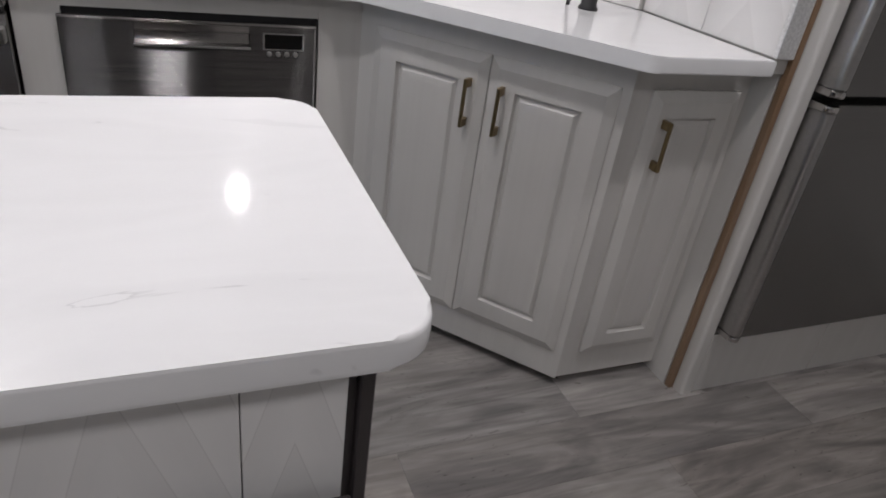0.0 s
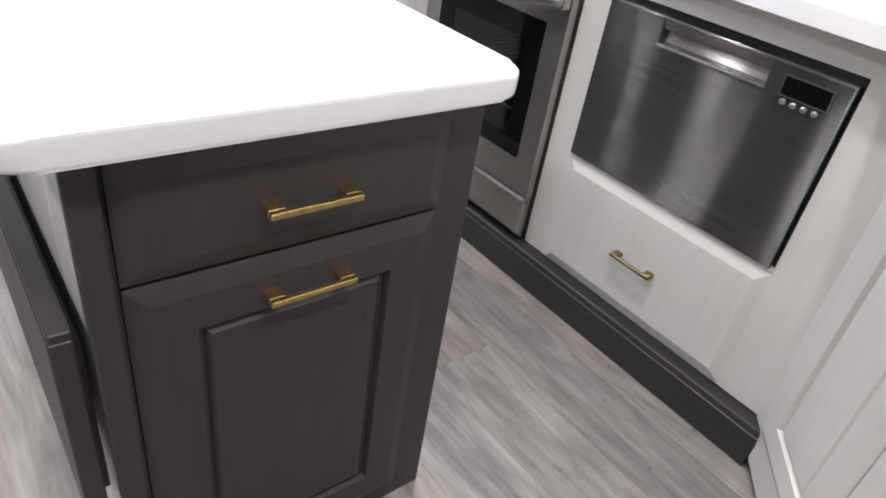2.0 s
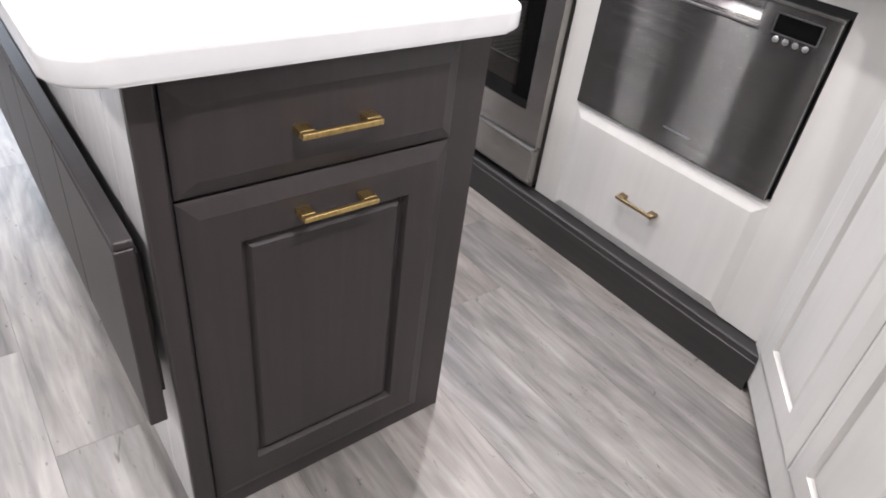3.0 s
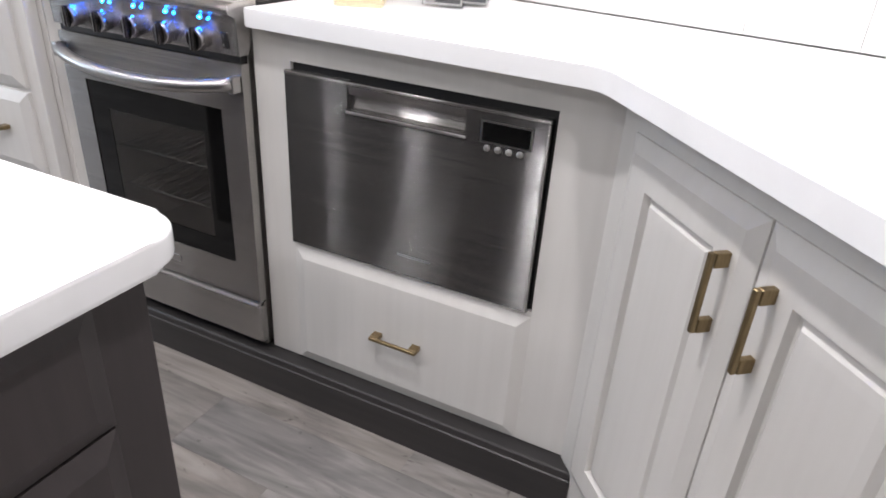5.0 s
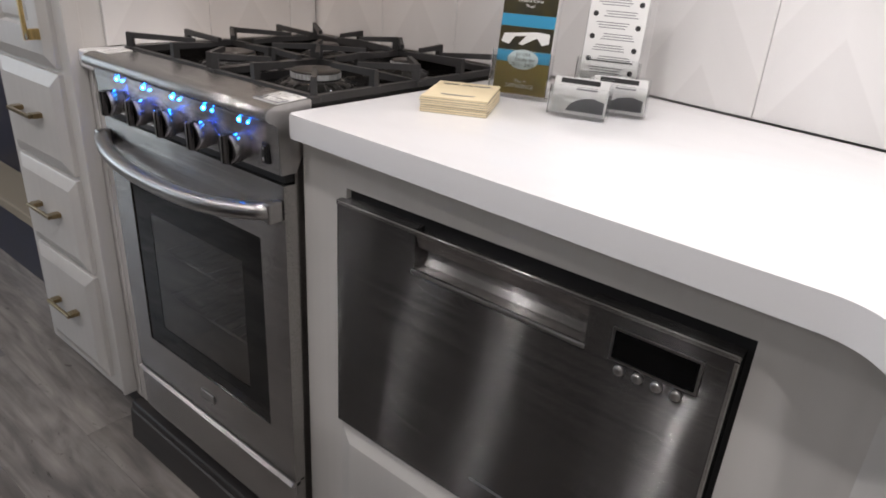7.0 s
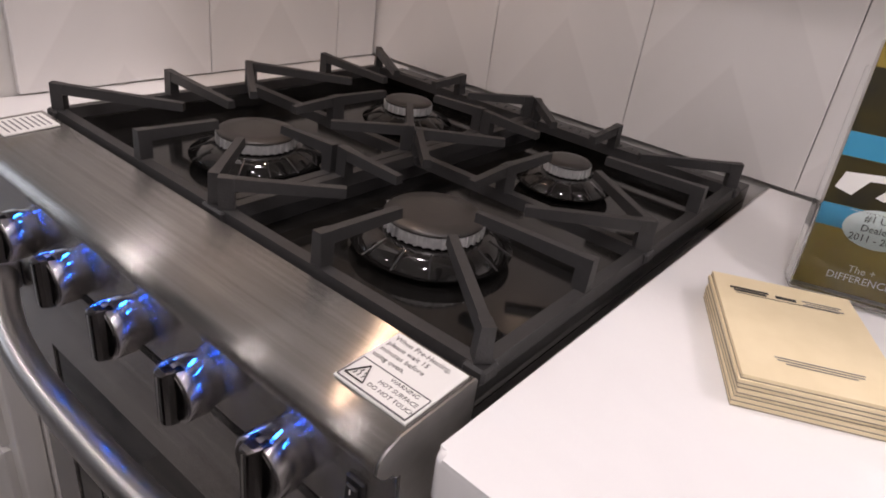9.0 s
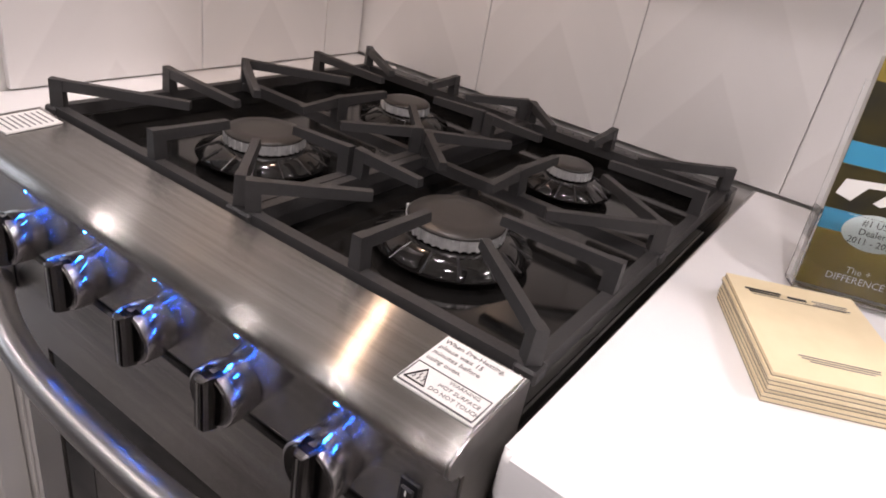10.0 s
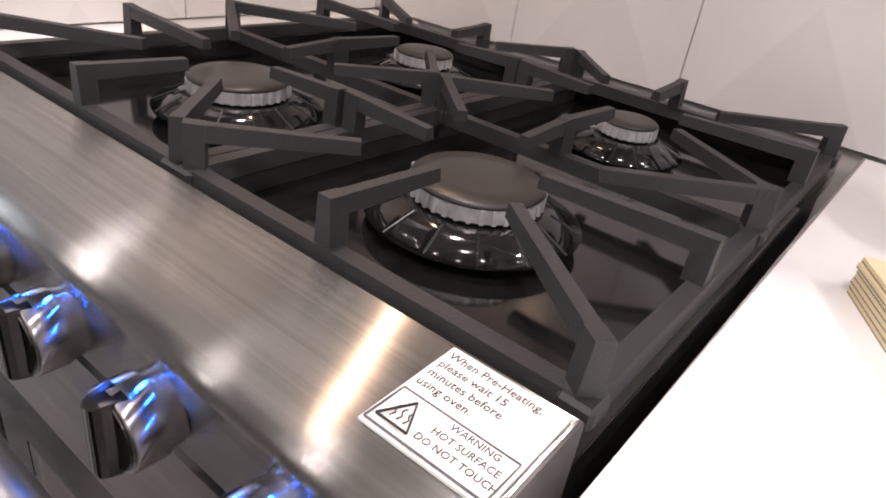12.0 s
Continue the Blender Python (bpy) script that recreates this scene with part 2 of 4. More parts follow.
GOLD_PRINT = material("gold_print", (0.3, 0.22, 0.045), 0.3, grain=(0.2, 0.15, 0.03), stretch=(12, 12, 12))
BLUE_PRINT = material("blue_print", (0.04, 0.3, 0.5), 0.3, grain=(0.035, 0.27, 0.45))
DARK_PRINT = material("dark_print", (0.02, 0.02, 0.015), 0.3, grain=(0.05, 0.04, 0.01), stretch=(25, 25, 25))
PALE_PRINT = material("pale_print", (0.55, 0.63, 0.62), 0.3)
LED_SMALL = material("cyan_led", (0.0, 0.13, 1.0), 0.4, emit=420)
LENS = material("lamp_lens", (1.0, 0.95, 0.88), 0.4, emit=22)
WARM_LENS = material("warm_lamp_lens", (1.0, 0.66, 0.36), 0.4, emit=30)


def clear_material(name, tint, rough=0.02):
    m = bpy.data.materials.new(name)
    m.use_nodes = True
    b = m.node_tree.nodes["Principled BSDF"]
    b.inputs["Base Color"].default_value = (*tint, 1)
    b.inputs["Transmission Weight"].default_value = 1
    b.inputs["Roughness"].default_value = rough
    b.inputs["IOR"].default_value = 1.45
    return m


ACRYLIC = clear_material("clear_acrylic", (0.97, 0.98, 0.98))
PANE = clear_material("window_glass", (1, 1, 1))
OVEN_PANE = clear_material("tinted_oven_glass", (0.5, 0.48, 0.46))


# ---- shapes ----
def part(name, bm, mat, parent=None, label="", smooth=False, crease=0):
    """Links a bmesh as one mesh object, under a thing or a part."""
    me = bpy.data.meshes.new(name)
    bmesh.ops.recalc_face_normals(bm, faces=bm.faces)
    for f in bm.faces:
        f.smooth = smooth or (crease > 0 and f.calc_area() < 0.05)
    bm.to_mesh(me)
    bm.free()
    me.materials.append(mat)
    if crease:
        me.set_sharp_from_angle(angle=radians(crease))
        for f in me.polygons:
            if f.area > 0.05:
                f.use_smooth = False
    ob = new(name, me)
    if parent:
        ob.parent = parent
    if label:
        ob["label"] = label
    return ob


def thing(name, place=(0, 0, 0), turn=0, label="", category="", group="", kind=""):
    ob = new(name)
    ob.matrix_world = pose(*place, 0, 0, turn)
    return tagged(ob, label, category, group, kind)


def box(x0, x1, y0, y1, z0, z1, r=0.0, seg=2, bm=None):
    out = bm or bmesh.new()
    made = bmesh.ops.create_cube(out, size=1)["verts"]
    for v in made:
        v.co = Vector((x0 + (v.co.x + 0.5) * (x1 - x0), y0 + (v.co.y + 0.5) * (y1 - y0), z0 + (v.co.z + 0.5) * (z1 - z0)))
    if r:
        edges = list({e for v in made for e in v.link_edges})
        bmesh.ops.bevel(out, geom=edges, offset=r, segments=seg, affect="EDGES", profile=0.5)
    return out


def prism(outline, z0, z1, r=0.0, seg=3, bm=None):
    """An upright prism over an outline in x and y, with rounded upper and lower rims."""
    out = bm or bmesh.new()
    low = [out.verts.new((x, y, z0)) for x, y in outline]
    high = [out.verts.new((x, y, z1)) for x, y in outline]
    n = len(outline)
    rims = []
    for i in range(n):
        out.faces.new((low[i], low[(i + 1) % n], high[(i + 1) % n], high[i]))
    top = out.faces.new(high)
    bottom = out.faces.new(low[::-1])
    if r:
        rims = list(top.edges) + list(bottom.edges)
        bmesh.ops.bevel(out, geom=rims, offset=r, segments=seg, affect="EDGES", profile=0.5)
    return out


def rounded(outline, radii, seg=6):
    """The outline with each corner rounded by its radius."""
    out = []
    n = len(outline)
    for i, p in enumerate(outline):
        p, a, b = Vector(p), Vector(outline[i - 1]), Vector(outline[(i + 1) % n])
        r = radii[i]
        if not r:
            out.append(tuple(p))
            continue
        u, w = (a - p).normalized(), (b - p).normalized()
        half = u.angle(w) / 2
        d = r / math.tan(half)
        c = p + (u + w).normalized() * (r / math.sin(half))
        s, e = p + u * d - c, p + w * d - c
        turn = math.atan2(s.x * e.y - s.y * e.x, s.dot(e))
        for k in range(seg + 1):
            ang = turn * k / seg
            out.append((c.x + s.x * math.cos(ang) - s.y * math.sin(ang), c.y + s.x * math.sin(ang) + s.y * math.cos(ang)))
    return out


def sweep(section, x0, x1, bm=None):
    """A section in y and z drawn along x."""
    out = bm or bmesh.new()
    a = [out.verts.new((x0, y, z)) for y, z in section]
    b = [out.verts.new((x1, y, z)) for y, z in section]
    n = len(section)
    for i in range(n):
        out.faces.new((a[i], a[(i + 1) % n], b[(i + 1) % n], b[i]))
    out.faces.new(a[::-1])
    out.faces.new(b)
    return out


def rings(w, h, steps, back, bm=None):
    """A cabinet front of width w and height h that faces -y, in nested rings of (inset, y)."""
    out = bm or bmesh.new()
    loops = []
    for inset, y in [(0, back)] + steps:
        loops.append([out.verts.new(c) for c in ((-w / 2 + inset, y, inset), (w / 2 - inset, y, inset), (w / 2 - inset, y, h - inset), (-w / 2 + inset, y, h - inset))])
    for a, b in zip(loops, loops[1:]):
        for i in range(4):
            out.faces.new((a[i], a[(i + 1) % 4], b[(i + 1) % 4], b[i]))
    out.faces.new(loops[-1])
    out.faces.new(loops[0][::-1])
    return out


def lathe(profile, seg=32, bm=None, at=(0, 0, 0), flute=0.0, teeth=0):
    """A profile of (radius, z) turned about the upright axis."""
    out = bm or bmesh.new()
    loops = []
    for r, z in profile:
        if r < 1e-6:
            loops.append([out.verts.new((at[0], at[1], at[2] + z))])
        else:
            loops.append([out.verts.new((at[0] + r * math.cos(2 * math.pi * k / seg), at[1] + r * math.sin(2 * math.pi * k / seg), at[2] + z)) for k in range(seg)])
    for a, b in zip(loops, loops[1:]):
        for k in range(seg):
            q = [a[k % len(a)], a[(k + 1) % len(a)], b[(k + 1) % len(b)], b[k % len(b)]]
            q = list(dict.fromkeys(q))
            if len(q) > 2:
                out.faces.new(q)
    for end in (loops[0], loops[-1]):
        if len(end) > 2:
            out.faces.new(end)
    return out


def tube(points, radii, seg=12, bm=None, flat=1.0):
    """A round bar through points, with a radius at each; flat squeezes it upright."""
    out = bm or bmesh.new()
    pts = [Vector(p) for p in points]
    loops = []
    for i, p in enumerate(pts):
        d = (pts[min(i + 1, len(pts) - 1)] - pts[max(i - 1, 0)]).normalized()
        side = d.cross(Vector((0, 0, 1)))
        side = side.normalized() if side.length > 1e-4 else Vector((1, 0, 0))
        up = side.cross(d)
        r = radii[i] if isinstance(radii, (list, tuple)) else radii
        loops.append([out.verts.new(p + side * r * math.cos(2 * math.pi * k / seg) + up * r * flat * math.sin(2 * math.pi * k / seg)) for k in range(seg)])
    for a, b in zip(loops, loops[1:]):
        for k in range(seg):
            out.faces.new((a[k], a[(k + 1) % seg], b[(k + 1) % seg], b[k]))
    out.faces.new(loops[0][::-1])
    out.faces.new(loops[-1])
    return out


def writing(text, size, place, turn, mat, parent, name="lettering", align="LEFT"):
    """Words in the built-in font as a mesh, lying flat and then turned."""
    cu = bpy.data.curves.new(name, "FONT")
    cu.body, cu.size, cu.align_x, cu.extrude, cu.resolution_u = text, size, align, 0.00012, 2
    src = new(name, cu)
    me = bpy.data.meshes.new_from_object(src.evaluated_get(bpy.context.evaluated_depsgraph_get()))
    bpy.data.objects.remove(src)
    me.materials.clear()
    me.materials.append(mat)
    ob = new(name, me)
    ob.matrix_local = pose(*place, *turn)
    ob.parent = parent
    return ob


def bars(count, w, gap, place, turn, mat, parent, thick=0.35, name="small_print"):
    """Lines of print too small to read."""
    bm = bmesh.new()
    for i in range(count):
        ww = w * random.uniform(0.75, 1)
        box(-ww / 2, ww / 2, -i * gap - gap * thick, -i * gap, 0, 0.0002, bm=bm)
    ob = part(name, bm, mat, parent)
    ob.matrix_local = pose(*place, *turn)
    return ob


# ---- cabinet fronts and pulls ----
def pull(parent, length, upright, at, mat):
    """A square bar pull on two blocks; it faces -y."""
    ob = part("handle", bmesh.new(), mat, parent)
    bm = bmesh.new()
    half = length / 2
    box(-half, half, -0.031, -0.023, -0.0045, 0.0045, 0.0012, 1, bm)
    for s in (-1, 1):
        box(s * (half - 0.011) - 0.011, s * (half - 0.011) + 0.011, -0.0225, 0, -0.0055, 0.0055, 0.001, 1, bm)
    if upright:
        bmesh.ops.rotate(bm, verts=bm.verts, cent=(0, 0, 0), matrix=Matrix.Rotation(radians(90), 3, "Y"))
    bmesh.ops.translate(bm, verts=bm.verts, vec=at)
    bm.to_mesh(ob.data)
    bm.free()
    return ob


def raised_door(parent, name, w, h, place, mat, stile=0.08, turn=0, label=""):
    ob = part(name, rings(w, h, [(0, -0.010), (0.004, -0.012), (0.026, -0.021), (stile - 0.004, -0.021), (stile, -0.009), (stile + 0.005, -0.009), (stile + 0.014, -0.0175), (stile + 0.03, -0.0185)], 0), mat, parent, label)
    ob.matrix_local = pose(*place, 0, 0, turn)
    return ob


def slab_front(parent, name, w, h, place, mat, label=""):
    ob = part(name, rings(w, h, [(0, -0.010), (0.004, -0.012), (0.03, -0.021)], 0), mat, parent, label)
    ob.matrix_local = pose(*place)
    return ob


# ---- large structure ----
BACK, LEFT_END = 2.45, -1.0
floor = tagged(part("floor", box(-4.3, 2.7, -2.3, 2.66, -0.08, -0.006), KICK), "grey wood-look vinyl plank floor with dark knots", "floor", kind="structure")


def wall(name, x0, x1, y0, y1, z0, z1, label="plain off-white painted wall"):
    return tagged(part(name, box(x0, x1, y0, y1, z0, z1), WALL), label, "wall", kind="structure")


wall_north = wall("wall_north", -4.3, 2.7, BACK + 0.012, 2.56, -0.006, CEILING, "off-white wall behind the kitchen counter, tiled above it")
# unseen wall; its openings are added to put bright bands in the steel
south = bmesh.new()
for x0, x1, z0, z1 in ((-4.3, -3.15, -0.006, CEILING), (-1.75, -1.15, -0.006, CEILING), (-0.8, 2.7, -0.006, CEILING), (-3.15, -1.75, -0.006, 0.35), (-3.15, -1.75, 1.95, CEILING), (-1.15, -0.8, -0.006, 0.25), (-1.15, -0.8, 1.95, CEILING)):
    box(x0, x1, -2.3, -2.2, z0, z1, bm=south)
tagged(part("wall_south", south, WALL), "off-white wall with two added openings, meant for reflections in the steel", "wall", kind="structure")
# added windows, bright only for what the brushed steel reflects
for nm, x0, x1, z0 in (("reflection_window_2", -3.15, -1.75, 0.35), ("reflection_window_3", -1.15, -0.8, 0.25)):
    wn = tagged(new(nm), "added unseen window with a white frame, bright for steel reflections", "window", kind="structure")
    fb = bmesh.new()
    for a, b, c, d in ((x0, x0 + 0.03, z0, 1.95), (x1 - 0.03, x1, z0, 1.95), (x0 + 0.03, x1 - 0.03, z0, z0 + 0.03), (x0 + 0.03, x1 - 0.03, 1.92, 1.95)):
        box(a, b, -2.28, -2.19, c, d, 0.003, 1, fb)
    part("window_frame", fb, WHITE, wn)
    part("pane", box(x0 + 0.03, x1 - 0.03, -2.25, -2.245, z0 + 0.03, 1.92), PANE, wn).visible_shadow = False
# added slats; the gaps between them make narrow reflected streaks
blind = thing("reflection_slats", (-2.45, -2.17, 0.36), 0, "added unseen grey slats that split the window's reflection into streaks", "blind")
part("head_rail", box(-0.7, 0.7, -0.02, 0.02, 1.56, 1.6, 0.003, 1), CARD_EDGE, blind)
bx = -0.7
for wid, gap in ((0.09, 0.05), (0.16, 0.07), (0.22, 0.035), (0.2, 0.06), (0.17, 0.05), (0.12, 0.12)):
    part("slat", box(bx, bx + wid, -0.004, 0.004, 0.0, 1.558), CARD_EDGE, blind)
    bx += wid + gap
wall("wall_east", 2.6, 2.7, -2.2, 2.462, -0.006, CEILING)
tagged(part("ceiling", box(-4.3, 2.7, -2.3, 2.56, CEILING, CEILING + 0.1), CEIL), "plain white ceiling with round recessed lamps", "ceiling", kind="structure")
west = bmesh.new()
for y0, y1, z0, z1 in ((-2.2, -0.5, -0.006, CEILING), (1.1, 2.462, -0.006, CEILING), (-0.5, 1.1, -0.003, 0.6), (-0.5, 1.1, 1.9, CEILING)):
    box(-4.3, -4.2, y0, y1, z0, z1, bm=west)
tagged(part("wall_west", west, WALL), "off-white wall with a wide daylight window", "wall", kind="structure")
window = tagged(new("window_1"), "wide window with a white frame", "window", kind="structure")
frame_bm = bmesh.new()
for y0, y1, z0, z1 in ((-0.5, -0.45, 0.7, 1.9), (1.05, 1.1, 0.7, 1.9), (-0.45, 1.05, 0.7, 0.75), (-0.45, 1.05, 1.85, 1.9), (0.28, 0.32, 0.75, 1.85)):
    box(-4.28, -4.19, y0, y1, z0, z1, 0.004, 1, frame_bm)
part("window_frame", frame_bm, WHITE, window)
for y0, y1 in ((-0.45, 0.28), (0.32, 1.05)):
    pane = part("pane", box(-4.245, -4.239, y0, y1, 0.75, 1.85), PANE, window)
    pane.visible_shadow = False
tagged(part("ground", box(-60, -4.31, -50, 50, -0.6, -0.5), GROUT), "pale paved ground outside the window", "ground", kind="structure")
tagged(part("soffit", box(-0.998, 1.25, 2.02, BACK + 0.011, SOFFIT, 2.299), WHITE), "plain white soffit above the counter with small recessed lamps", "soffit", kind="structure")

# side walls that close the counter, and the wall end beside the refrigerator
diag = prism([(-0.037, BACK + 0.0115), (1.07, 2.229), (1.278, 1.705), (1.40, 1.705), (1.40, BACK + 0.0115)], 0.9855, 1.559)
wall_corner = tagged(part("wall_corner", diag, WALL), "angled off-white tiled wall behind the faucet", "wall", kind="structure")
wall_right = tagged(part("wall_right", box(1.292, 1.348, 1.20, 1.705, 0.95, 2.298), WALL), "short tiled side wall at the end of the counter", "wall", kind="structure")
pilaster = bmesh.new()
prism(rounded([(1.354, 1.15), (1.398, 1.15), (1.398, 1.28), (1.354, 1.28)], (0.01, 0.01, 0, 0), 3), 0.0, 2.298, bm=pilaster)
tagged(part("pilaster_trim", pilaster, WHITE), "white fluted wall end trim beside the refrigerator", "trim", kind="structure")
tagged(part("edge_strip", box(1.335, 1.353, 1.185, 1.206, 0.0, 2.298, 0.002, 1), OAK), "narrow brown wood edge strip on the wall end", "trim", kind="structure")
tagged(part("tile_end_trim", box(1.279, 1.334, 1.185, 1.199, 0.9865, 2.298, 0.003, 2), ALU), "slim metal end trim on the wall tiles", "trim", kind="structure")

# dark board under the cabinets
kick = tagged(part("kick_board", sweep([(1.789, 0.0), (1.793, 0.088), (1.797, 0.09), (1.8, 0.104), (1.804, 0.108), (2.38, 0.108), (2.38, 0.0)], -0.974, 0.535), KICK), "dark grey stepped kick board under the cabinets", "kick board", kind="structure")


# ---- lamps ----
def puck(name, x, y, z, r, lens, label, group):
    t = thing(name, (x, y, z), 0, label, "lamp", group)
    part("rim", lathe([(r, 0), (r + 0.012, 0), (r + 0.012, -0.008), (r, -0.012)], 32), WHITE, t, smooth=True)
    part("lens", lathe([(0, -0.0005), (r * 0.98, -0.0005), (r * 0.98, -0.004), (0, -0.004)], 32), lens, t)


for x, y, watts in CEILING_LAMPS:
    puck("ceiling_light", x, y, CEILING, 0.055, LENS, "round recessed ceiling lamp, switched on", "ceiling lamps")
for x, y in COUNTER_LAMPS:
    puck("counter_light", x, y, SOFFIT, 0.03, LENS, "small round lamp set in the soffit, switched on", "counter lamps")
for x, y in HOOD_LAMPS:
    puck("range_light", x, y, SOFFIT, 0.02, WARM_LENS, "small warm lamp above the range, switched on", "range lamps")

# ---- counter ----
outline = rounded([(-0.303, 1.805), (0.465, 1.768), (0.948, 1.182), (1.278, 1.178), (1.278, 1.70), (1.07, 2.218), (-0.037, BACK - 0.001), (-0.303, BACK - 0.001)],
                  (0.008, 0.07, 0.05, 0, 0, 0, 0, 0))
tagged(part("countertop", prism(outline, 0.948, 0.985, 0.005, 3), QUARTZ, crease=40), "white quartz countertop with faint grey veins", "countertop")
tagged(part("counter_strip", prism([(-0.999, 1.812), (-0.905, 1.812), (-0.905, BACK - 0.001), (-0.999, BACK - 0.001)], 0.948, 0.985, 0.004, 2), QUARTZ), "narrow white quartz counter strip beside the range", "countertop")

# dishwasher cabinet with a drawer below
dwc = thing("drawer_cabinet", (0, 1.841, 0), 0, "white painted base cabinet with a wide drawer under the dishwasher", "cabinet")
for nm, x0, x1, z0, z1 in (("stile", -0.312, -0.2135, 0.112, 0.947), ("stile", 0.383, 0.505, 0.112, 0.947), ("top_rail", -0.2134, 0.3829, 0.884, 0.947), ("lower_body", -0.2134, 0.3829, 0.112, 0.4565)):
    part(nm, box(x0, x1, 0, 0.5, z0, z1), WHITE, dwc)
dr = slab_front(dwc, "drawer_front", 0.612, 0.334, (0.081, 0.011, 0.112), WHITE)
pull(dr, 0.125, False, (-0.009, -0.02, 0.163), AGED_BRASS)

# drawer dishwasher
dw = thing("dishwasher", (0.0765, 1.83, 0.458), 0, "stainless steel single-drawer dishwasher with dark display", "dishwasher")
part("housing", box(-0.2895, 0.306, 0.0205, 0.45, -0.001, 0.4255), BLACK, dw)
panel = bmesh.new()
W, HH = 0.2985, 0.409
for x0, x1, z0, z1 in ((-W, -0.14, 0, HH), (0.13, W, 0, HH), (-0.14, 0.13, 0, 0.348)):
    box(x0, x1, 0, 0.02, z0, z1, bm=panel)
bmesh.ops.remove_doubles(panel, verts=panel.verts, dist=0.0002)
face = part("front_panel", panel, DARK_STEEL, dw, "brushed dark stainless steel front")
rim = bmesh.new()
box(-W, W, -0.003, 0.0, HH - 0.007, HH, 0.0012, 1, rim)
box(W - 0.006, W, -0.003, 0.0, 0, HH - 0.008, 0.0012, 1, rim)
part("edge_trim", rim, STEEL, dw)
grip = part("grip", sweep([(0.0, 0.350), (0.012, 0.355), (0.016, 0.366), (0.017, 0.378), (0.004, 0.383), (0.001, 0.400), (0.019, 0.401), (0.0195, 0.35)], -0.1395, 0.1295), STEEL, dw, "recessed steel grip")
part("grip_lip", box(-0.142, 0.132, -0.004, 0.0, 0.343, 0.349, 0.0015, 2), SMOOTH_STEEL, dw)
disp = part("display", box(0.166, 0.263, -0.002, 0.0, 0.347, 0.384, 0.001, 1), GLASS_BLACK, dw)
db = bmesh.new()
for x0, x1, z0, z1 in ((0.163, 0.266, 0.384, 0.3865), (0.163, 0.266, 0.3445, 0.347), (0.163, 0.166, 0.347, 0.384), (0.263, 0.266, 0.347, 0.384)):
    box(x0, x1, -0.0025, 0.0, z0, z1, bm=db)
part("display_frame", db, SMOOTH_STEEL, dw)
for i in range(4):
    bt = part("button", lathe([(0, 0.004), (0.0055, 0.004), (0.0068, 0.002), (0.0068, 0)], 16), SMOOTH_STEEL, dw, smooth=True)
    bt.matrix_local = pose(0.178 + i * 0.0225, 0, 0.334, 90)
bars(1, 0.085, 0.006, (0.03, -0.0003, 0.052), (90, 0, 0), INK_GREY, dw, 0.8, "faint_mark")

# angled sink cabinet
SLANT = -49.5
ux, uy = math.cos(radians(SLANT)), math.sin(radians(SLANT))
o = Vector((0.571, 1.732))
nrm = Vector((uy, -ux))
base_pt = o - nrm * 0.021
sink = thing("sink_cabinet", (base_pt.x, base_pt.y, 0), SLANT, "white painted angled sink base with two raised-panel doors", "cabinet")
inv = sink.matrix_world.inverted()
sb = bmesh.new()
foot = [inv @ Vector((x, y, 0)) for x, y in ((0.499, 1.840), (0.983, 1.272), (0.983, 1.9), (0.8, 2.2), (0.499, 2.3))]
prism([(p.x, p.y) for p in foot], 0.03, 0.947, bm=sb)
part("body", sb, WHITE, sink)
d1 = raised_door(sink, "door", 0.341, 0.765, (0.0915, 0, 0.12), WHITE)
pull(d1, 0.125, True, (0.1265, -0.02, 0.637), AGED_BRASS)
d2 = raised_door(sink, "door", 0.327, 0.765, (0.4295, 0, 0.12), WHITE)
pull(d2, 0.125, True, (-0.1195, -0.02, 0.637), AGED_BRASS)

# narrow end cabinet
endc = thing("end_cabinet", (1.165, 1.28, 0), 0, "narrow white painted base cabinet with one raised-panel door", "cabinet")
part("body", box(-0.18, 0.168, 0, 0.42, 0.03, 0.947), WHITE, endc)
part("filler", box(0.1685, 0.1885, -0.073, 0.1, 0.0, 0.947), WHITE, endc)
# dark board added in the toe space to stand for its shade
part("toe_shade_board", box(-0.17, 0.165, 0.03, 0.05, 0.0, 0.029), KICK, endc)
d3 = raised_door(endc, "door", 0.262, 0.765, (0.008, 0, 0.12), WHITE, 0.068)
pull(d3, 0.125, True, (-0.088, -0.02, 0.637), AGED_BRASS)

# faucet
fa = thing("faucet", (1.072, 1.66, 0.985), 215, "tall matt black pull-down kitchen faucet", "faucet")
part("base", lathe([(0, 0), (0.027, 0), (0.027, 0.006), (0.0215, 0.012), (0.0205, 0.14), (0, 0.14)], 28), MATT_BLACK, fa, smooth=True)
arc = [(0, 0, 0.14), (0, 0, 0.28)] + [(0.11 - 0.11 * math.cos(a), 0, 0.28 + 0.11 * math.sin(a)) for a in [math.pi * k / 12 for k in range(1, 13)]] + [(0.22, 0, 0.25)]
part("spout", tube(arc, 0.0125), MATT_BLACK, fa, smooth=True)
part("spray_head", lathe([(0, 0), (0.012, 0), (0.017, 0.006), (0.026, 0.016), (0.025, 0.022), (0.0155, 0.03), (0.0145, 0.11), (0, 0.11)], 24, at=(0.22, 0, 0.145)), MATT_BLACK, fa, smooth=True)
hub = part("handle", lathe([(0, 0), (0.018, 0), (0.018, 0.03), (0.014, 0.034), (0, 0.034)], 20), MATT_BLACK, fa, smooth=True)
hub.matrix_local = pose(0, -0.018, 0.075, 90)
lever = part("lever", tube([(0, 0, 0), (0, 0.01, 0.05), (0, 0.015, 0.1)], [0.006, 0.0055, 0.005], 10), MATT_BLACK, hub, smooth=True)
